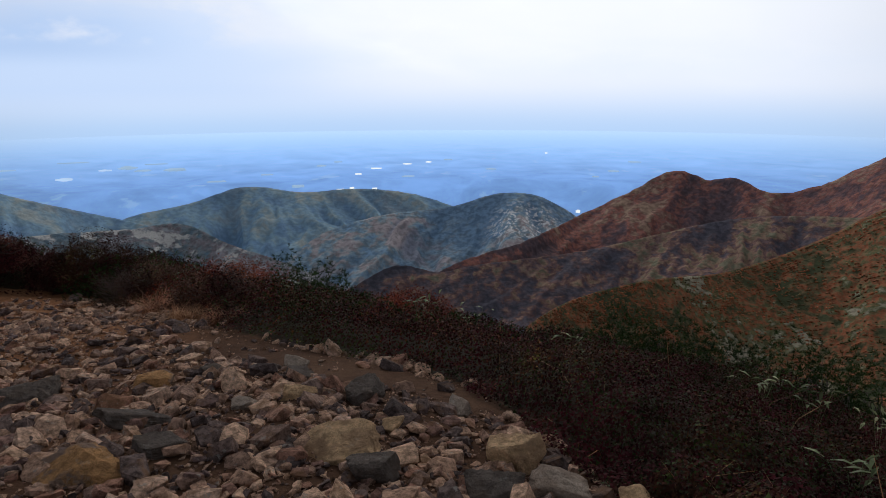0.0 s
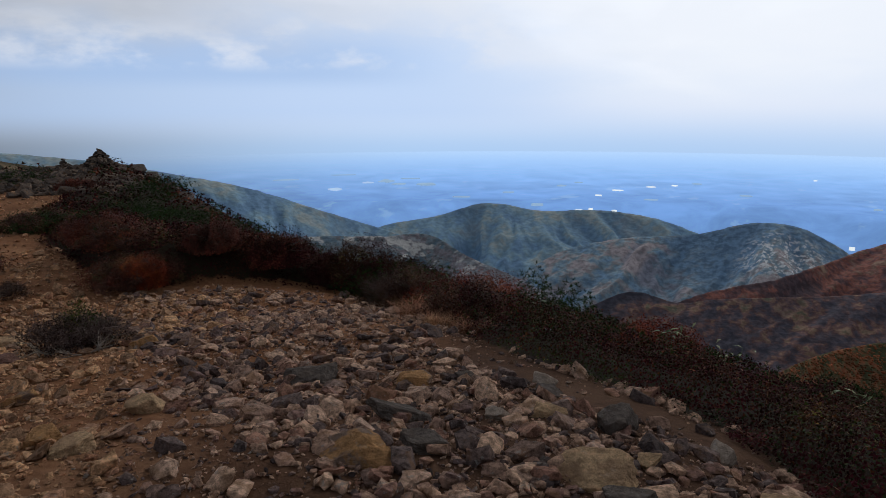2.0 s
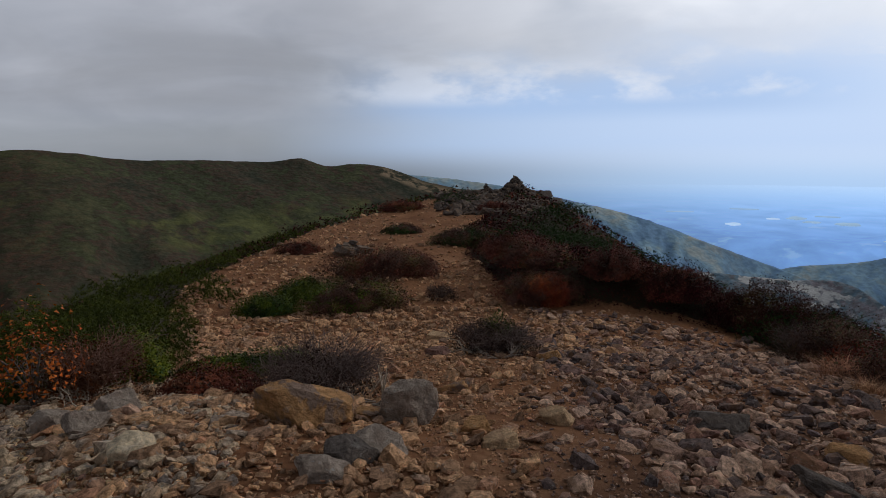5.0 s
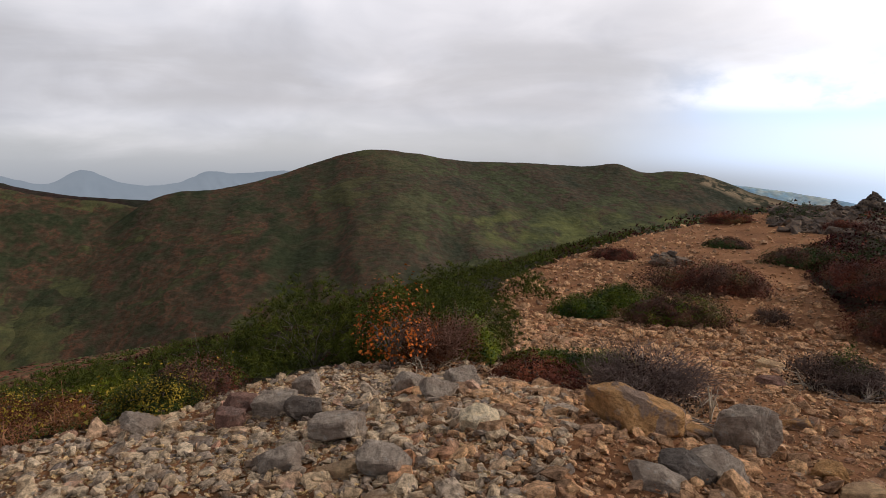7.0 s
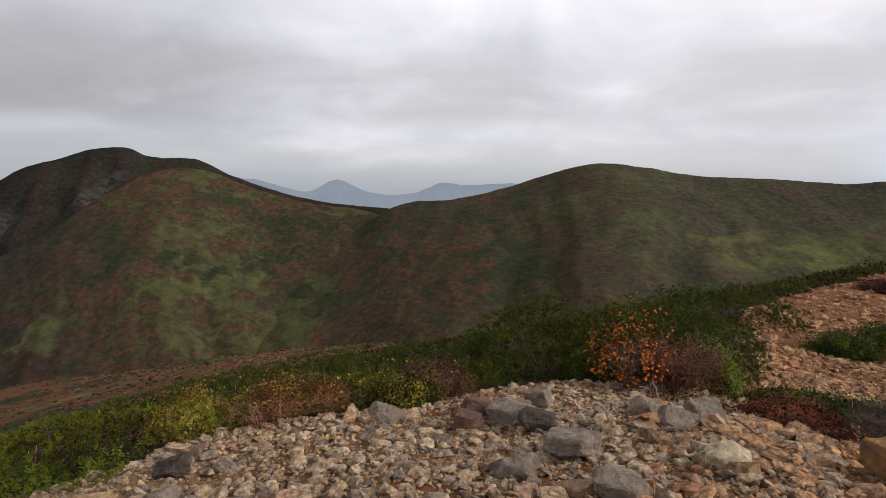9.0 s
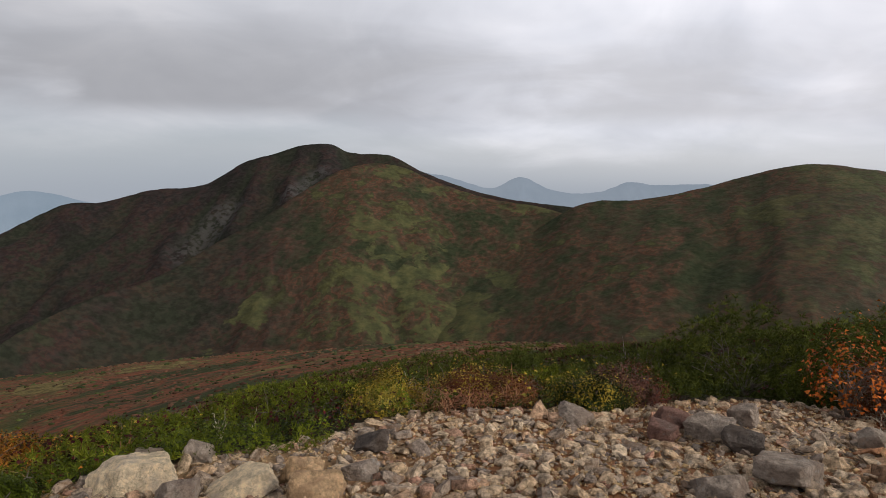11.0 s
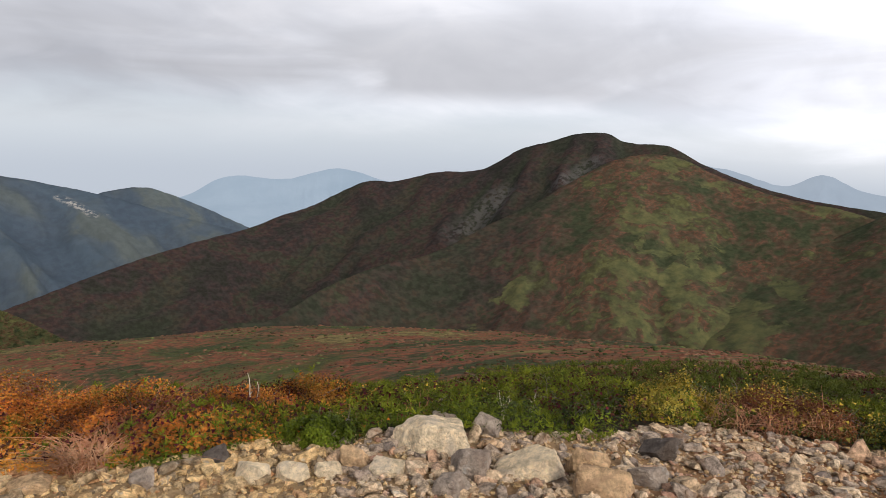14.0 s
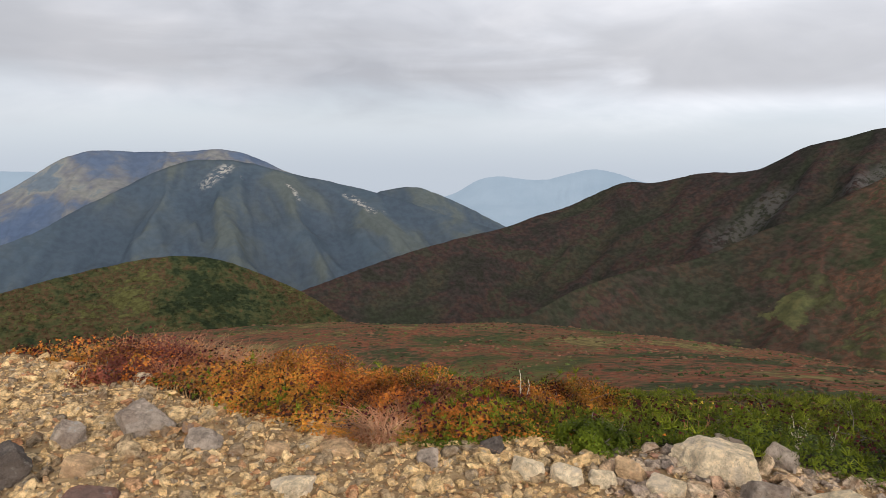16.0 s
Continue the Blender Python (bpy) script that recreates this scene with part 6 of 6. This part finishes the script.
for i, (x, y, rx, ry, h, leaf, count, dark) in enumerate([
        (-6.9, -0.55, 0.8, 0.7, 0.8, 0.075, 1500, 0), (-6.75, 0.3, 0.6, 0.55, 0.72, 0.07, 1400, 0), (-7.5, 0.95, 0.7, 0.6, 0.8, 0.075, 1400, 0), (2.12, 7.19, 0.5, 0.45, 0.84, 0.07, 800, 1), (2.6, 7.0, 0.5, 0.45, 0.86, 0.07, 800, 1), (3.1, 6.8, 0.5, 0.45, 0.88, 0.07, 800, 1), (3.55, 6.6, 0.55, 0.45, 0.95, 0.07, 800, 1), (4.0, 6.3, 0.55, 0.45, 1.02, 0.07, 800, 1), (4.45, 6.0, 0.6, 0.5, 1.1, 0.07, 800, 1), (-6.4, -1.45, 0.7, 0.6, 0.6, 0.07, 1300, 0), (-7.6, 0.3, 0.8, 0.7, 0.8, 0.08, 1400, 0), (-6.0, -2.3, 0.7, 0.6, 0.5, 0.07, 1200, 0),
        (-5.3, -2.0, 0.42, 0.4, 0.36, 0.065, 700, 0), (-8.6, 1.2, 0.9, 0.7, 0.7, 0.08, 1300, 0), (-10.5, 1.5, 1.0, 0.8, 0.6, 0.09, 1200, 0), (-13.0, 2.6, 1.2, 0.8, 0.6, 0.1, 1200, 0),
        (-4.2, -3.4, 0.5, 0.4, 0.3, 0.065, 800, 0), (-3.3, -4.3, 0.55, 0.4, 0.36, 0.065, 900, 0), (-2.9, -5.2, 0.6, 0.4, 0.42, 0.07, 900, 0), (-1.6, -5.7, 0.55, 0.4, 0.42, 0.07, 900, 0), (-4.9, -4.2, 0.7, 0.5, 0.36, 0.07, 900, 0),
        (-1.5, -6.4, 0.5, 0.4, 0.35, 0.07, 700, 0), (-4.7, 9.9, 1.0, 0.45, 0.6, 0.075, 1000, 1), (-1.55, 7.8, 0.42, 0.4, 0.62, 0.07, 700, 1), (-1.9, 8.0, 0.3, 0.3, 0.8, 0.06, 500, 1), (2.0, 7.0, 0.5, 0.4, 0.5, 0.07, 700, 1),
        (2.9, 6.0, 0.7, 0.5, 0.42, 0.07, 900, 1), (3.9, 5.6, 0.8, 0.6, 0.45, 0.07, 900, 1), (-13.5, 12.4, 1.4, 0.9, 0.7, 0.09, 1300, 1), (-11.0, 11.6, 1.2, 0.8, 0.6, 0.085, 1300, 1), (-16.5, 15.5, 1.6, 1.0, 0.7, 0.1, 1300, 1),
        (-9.0, 10.8, 1.0, 0.7, 0.5, 0.08, 1100, 1), (-23.5, 17.5, 1.0, 0.7, 0.7, 0.11, 800, 1), (-12.2, 13.6, 1.3, 0.9, 0.5, 0.09, 1200, 1), (-10.0, 12.4, 1.1, 0.8, 0.45, 0.085, 1100, 1), (-14.8, 16.0, 1.5, 1.0, 0.6, 0.1, 1200, 1), (-17.5, 19.0, 1.6, 1.0, 0.6, 0.11, 1100, 1), (-7.4, 10.6, 0.8, 0.5, 0.45, 0.08, 900, 1), (-21.0, 21.0, 1.6, 1.0, 0.5, 0.12, 900, 1), (-19.0, 18.5, 1.5, 1.0, 0.7, 0.11, 1000, 1)]):
    shrub("dwarf_pine", "dark creeping dwarf pine on the slope" if dark else "green creeping dwarf pine with upright needle tufts", "shrub", x, y, rx, ry, h * (0.85 if dark else 0.92 if y > -1.0 else 0.55), leaf, (m_needle_dark if dark else m_needle_mid if x < -5.9 else m_needle,), int(count * (1.3 if dark else 2.4 if -1.0 < y and x > -8.0 else 1.7)), 900 + i, "dwarf pines",
          needles=True, turn=math.degrees(math.atan2(y, x)) + 90)


rng_pine = np.random.default_rng(640)
for tone, az0, az1 in ((m_needle, -168, -128), (m_needle_mid, -132, -66)):
    models = [shrub("dwarf_pine", "green creeping dwarf pine with upright needle tufts", "shrub", 0, 0, 0.62, 0.5, 0.30, 0.07, (tone,), 330, 1200 + i, "dwarf pines", needles=True, twigs=8) for i in range(3)]
    placed = []
    for i in range(500):
        a, r = radians(rng_pine.uniform(az0, az1)), 5.2 * (26.0 / 5.2) ** rng_pine.uniform(0, 1)
        x, y = math.sin(a) * r - 0.2, math.cos(a) * r - 0.4
        if float(bare_depth(x, y)) > -1.0 or float(fbm(x * 0.22, y * 0.22, 2, 93)) < -0.12 or any(math.hypot(x - q, y - w) < 0.16 * r for q, w in placed):
            continue
        placed.append((x, y))
        size = rng_pine.uniform(0.75, 1.25) * (0.8 + r / 28)
        m = pose(x, y, float(ground_height(x, y)) - 0.05, 0, 0, rng_pine.uniform(0, 360))
        if len(placed) <= 3:
            ob = models[len(placed) - 1]
            ob.matrix_basis = m
        else:
            ob = copy_thing(models[i % 3], m)
        ob.scale = (size, size, size * rng_pine.uniform(0.7, 1.0))


# ---- cairns ----
def stone_pile(name, label, x, y, radius, height, count, seed, half, category="cairn", spire=1.0):
    """Stones heaped into a cone, every stone a part."""
    rng = np.random.default_rng(seed)
    root = holder(name, on_ground(x, y), label, category)
    lib = [mesh_from("stone", *hull_stone(rng, 13, rng.uniform(0.6, 0.95), rng.uniform(0.4, 0.7)), m_cairn) for _ in range(8)]
    for i in range(count):
        u = (i + 0.5) / count
        level = 1 - (1 - u) ** (0.5 * spire)
        r = radius * (1 - level) * math.sqrt(rng.uniform(0.25, 1.0))
        a = i * 2.399 + rng.uniform(-0.4, 0.4)
        size = half * rng.uniform(0.7, 1.25) * (1 - 0.35 * level)
        ob = part("stone", lib[i % 8], root)
        ob.matrix_basis = pose(r * math.cos(a), r * math.sin(a), level * (height - size) + size * 0.3, rng.normal() * 14, rng.normal() * 14, rng.uniform(0, 360)) @ Matrix.Diagonal((size, size, size, 1))
    return root


m_dark_rubble = stone_material("dark_rubble", [(0.0, (0.06, 0.05, 0.047)), (0.6, (0.12, 0.095, 0.08)), (1.0, (0.20, 0.15, 0.115))])
m_cairn = stone_material("cairn_stone", [(0.0, (0.07, 0.06, 0.055)), (0.6, (0.15, 0.12, 0.10)), (1.0, (0.22, 0.17, 0.13))], True)
stone_pile("cairn", "tall pyramid cairn of brown stones on the crest", -24.6, 22.1, 0.9, 1.0, 170, 951, 0.13)
stone_pile("cairn", "small slender cairn on the crest", -25.5, 21.0, 0.3, 0.6, 34, 952, 0.09)
stone_pile("stone_stack", "square stack of dark rock blocks by the trail", -15.9, 8.2, 0.42, 0.5, 12, 953, 0.24, "stone stack")
for i, (x, y, half, tall) in enumerate([(-23.6, 22.9, 0.55, 0.8), (-23.0, 23.4, 0.5, 0.75), (-22.4, 23.6, 0.55, 0.6), (-24.0, 22.3, 0.45, 0.6), (-25.2, 21.6, 0.4, 0.5), (-21.8, 24.0, 0.5, 0.5), (-26.2, 20.4, 0.4, 0.4), (-24.9, 20.6, 0.4, 0.4)]):
    rock(x, y, half, 0.8, tall, "dark", 20 * i, 960 + i, "outcrop", sink=0.42, label="dark jagged outcrop rock beside the cairn", scale=1.0, tilt=0.35, cuts=6)
scree("cairn_rubble", "dark rubble round the cairn", 1500, -54, -40, 26.0, 36.0, (0.10, 0.4, 0.05, 0.22), m_dark_rubble, 407, within=-2.0, shapes=12)


# ---- dead wood and stalks ----
def dead_branch(x, y, height, seed, label, count=4, name="dead_branch"):
    rng = np.random.default_rng(seed)
    v, f = tube_arrays(twig_lines(rng, height * 0.22, height, count, 0.008, 2, 0.0, 0.5), 5)
    ob = new(name, mesh_from(name, v, f, m_bone, True))
    ob.location = on_ground(x, y)
    return tagged(ob, label, "branch")


dead_branch(-3.42, -3.6, 0.27, 971, "bleached forked dead branch standing among pines", 5)
dead_branch(-2.06, -4.5, 0.42, 972, "thin dry stalk standing in orange shrubs", 2, "dry_stalk")
dead_branch(-3.9, -3.75, 0.25, 973, "short bleached twig among dwarf pines", 2)
dead_branch(-4.75, -2.95, 0.3, 974, "grey dead branches lying at the shrubs' edge", 6)
dead_branch(-0.75, -4.9, 0.3, 975, "dry stalk in russet grass", 2, "dry_stalk")
dead_branch(-4.55, 2.35, 0.3, 976, "grey crooked root beside boulders", 6)


def fallen_branch(x, y, length, turn, seed, label):
    """A dead branch lying against a bush, forked and crooked."""
    rng = np.random.default_rng(seed)
    v, f = tube_arrays(twig_lines(rng, length * 0.25, length, 5, 0.0055, 5, 0.0, 0.7), 5)
    ob = new("fallen_branch", mesh_from("fallen_branch", v, f, m_dry, True))
    ob.matrix_basis = Matrix.Translation(on_ground(x, y)) @ pose(0, 0, 0.02, 0, 78, turn)
    return tagged(ob, label, "branch", "bleached fallen branches")


for i, (x, y, length, turn) in enumerate([(-5.5, 4.35, 0.38, 225), (-5.45, 4.5, 0.36, 135), (-5.5, 4.45, 0.3, 70), (-5.6, 5.0, 0.34, 80), (-4.3, 2.1, 0.36, 20), (-4.4, 2.2, 0.32, 250)]):
    fallen_branch(x, y, length, turn, 981 + i, "bleached crooked branch lying under a bare bush")


def grass_clump(x, y, radius, height, count, seed, label="russet dry grass clump with arching blades"):
    rng = np.random.default_rng(seed)
    a, r = rng.uniform(0, 2 * math.pi, count), radius * np.sqrt(rng.uniform(0, 1, count))
    bx, by = r * np.cos(a), r * np.sin(a)
    base = np.stack([bx, by, ground_height(x + bx, y + by) - float(ground_height(x, y))], 1)
    v, f = blade_arrays(base, 0.62 * height * rng.uniform(0.6, 1.2, count), 1.0, rng, 0.0026 * rng.uniform(0.7, 1.4, count))
    ob = new("grass_clump", mesh_from("grass_clump", v, f, m_russet))
    ob.location = on_ground(x, y)
    return tagged(ob, label, "grass", "dry grass clumps")


m_bamboo = leafy("bamboo_leaf", [(0.0, (0.10, 0.13, 0.06)), (0.6, (0.20, 0.24, 0.12)), (1.0, (0.38, 0.36, 0.20))], 0.5)


def bamboo_grass(x, y, height, leaves, seed):
    """Stems with broad pointed leaves that spread at the top."""
    rng = np.random.default_rng(seed)
    root = holder("bamboo_grass", on_ground(x, y), "pale green bamboo grass rising out of dark brush", "grass", "bamboo grass tufts")
    tops = np.stack([rng.normal(size=leaves) * 0.09, rng.normal(size=leaves) * 0.09, height * rng.uniform(0.75, 1.0, leaves)], 1)
    v, f = tube_arrays([(np.linspace(0, 1, 4)[:, None] * q * [1, 1, 1], 0.003, 0.002) for q in tops[::2]], 3)
    part("stem", mesh_from("stem", v, f, m_bamboo, True), root)
    way = unit(np.stack([rng.normal(size=leaves), rng.normal(size=leaves), rng.uniform(0.0, 0.7, leaves)], 1))
    side = unit(np.cross(way, [0, 0, 1.0])) * 0.013
    size = rng.uniform(0.09, 0.16, leaves)[:, None]
    droop = np.array([0, 0, 1.0]) * size * 0.25
    v = np.stack([tops, tops + way * size * 0.45 + side, tops + way * size - droop, tops + way * size * 0.45 - side], 1).reshape(-1, 3)
    part("leaf_spray", mesh_from("leaf_spray", v, np.arange(4 * leaves).reshape(-1, 4), m_bamboo), root)
    return root


for i, (x, y, height, leaves) in enumerate([(2.9, 4.7, 0.42, 16), (2.55, 4.9, 0.40, 14), (3.3, 4.5, 0.42, 14), (2.2, 3.1, 0.36, 10), (-1.75, 7.1, 0.42, 10), (-0.25, 7.0, 0.46, 14), (0.35, 6.8, 0.42, 10), (1.2, 5.6, 0.42, 8), (-3.3, 8.6, 0.4, 8)]):
    bamboo_grass(x, y, height, leaves, 1050 + i)
m_russet = leafy("russet_grass", [(0.0, (0.14, 0.055, 0.03)), (0.5, (0.30, 0.13, 0.07)), (1.0, (0.46, 0.30, 0.17))], 0.7)
for i, (x, y, radius, height, count) in enumerate([(-0.1, -5.7, 0.35, 0.34, 1500), (-0.45, -5.9, 0.35, 0.36, 1500), (0.15, -6.2, 0.35, 0.34, 1300), (-1.2, -4.35, 0.16, 0.32, 900), (-0.8, -5.4, 0.3, 0.32, 900), (-1.0, -4.1, 0.12, 0.22, 500), (-4.45, -2.45, 0.3, 0.22, 500), (-4.8, -2.2, 0.25, 0.24, 350)]):
    grass_clump(x, y, radius, height, count, 1000 + i)
for i, (x, y, radius, height, count) in enumerate([(-3.2, 7.3, 0.3, 0.34, 700), (-2.7, 6.6, 0.2, 0.25, 400), (-2.2, 6.2, 0.12, 0.2, 250)]):
    grass_clump(x, y, radius, height, count, 1020 + i, "pale dry grass tuft beside the stones")
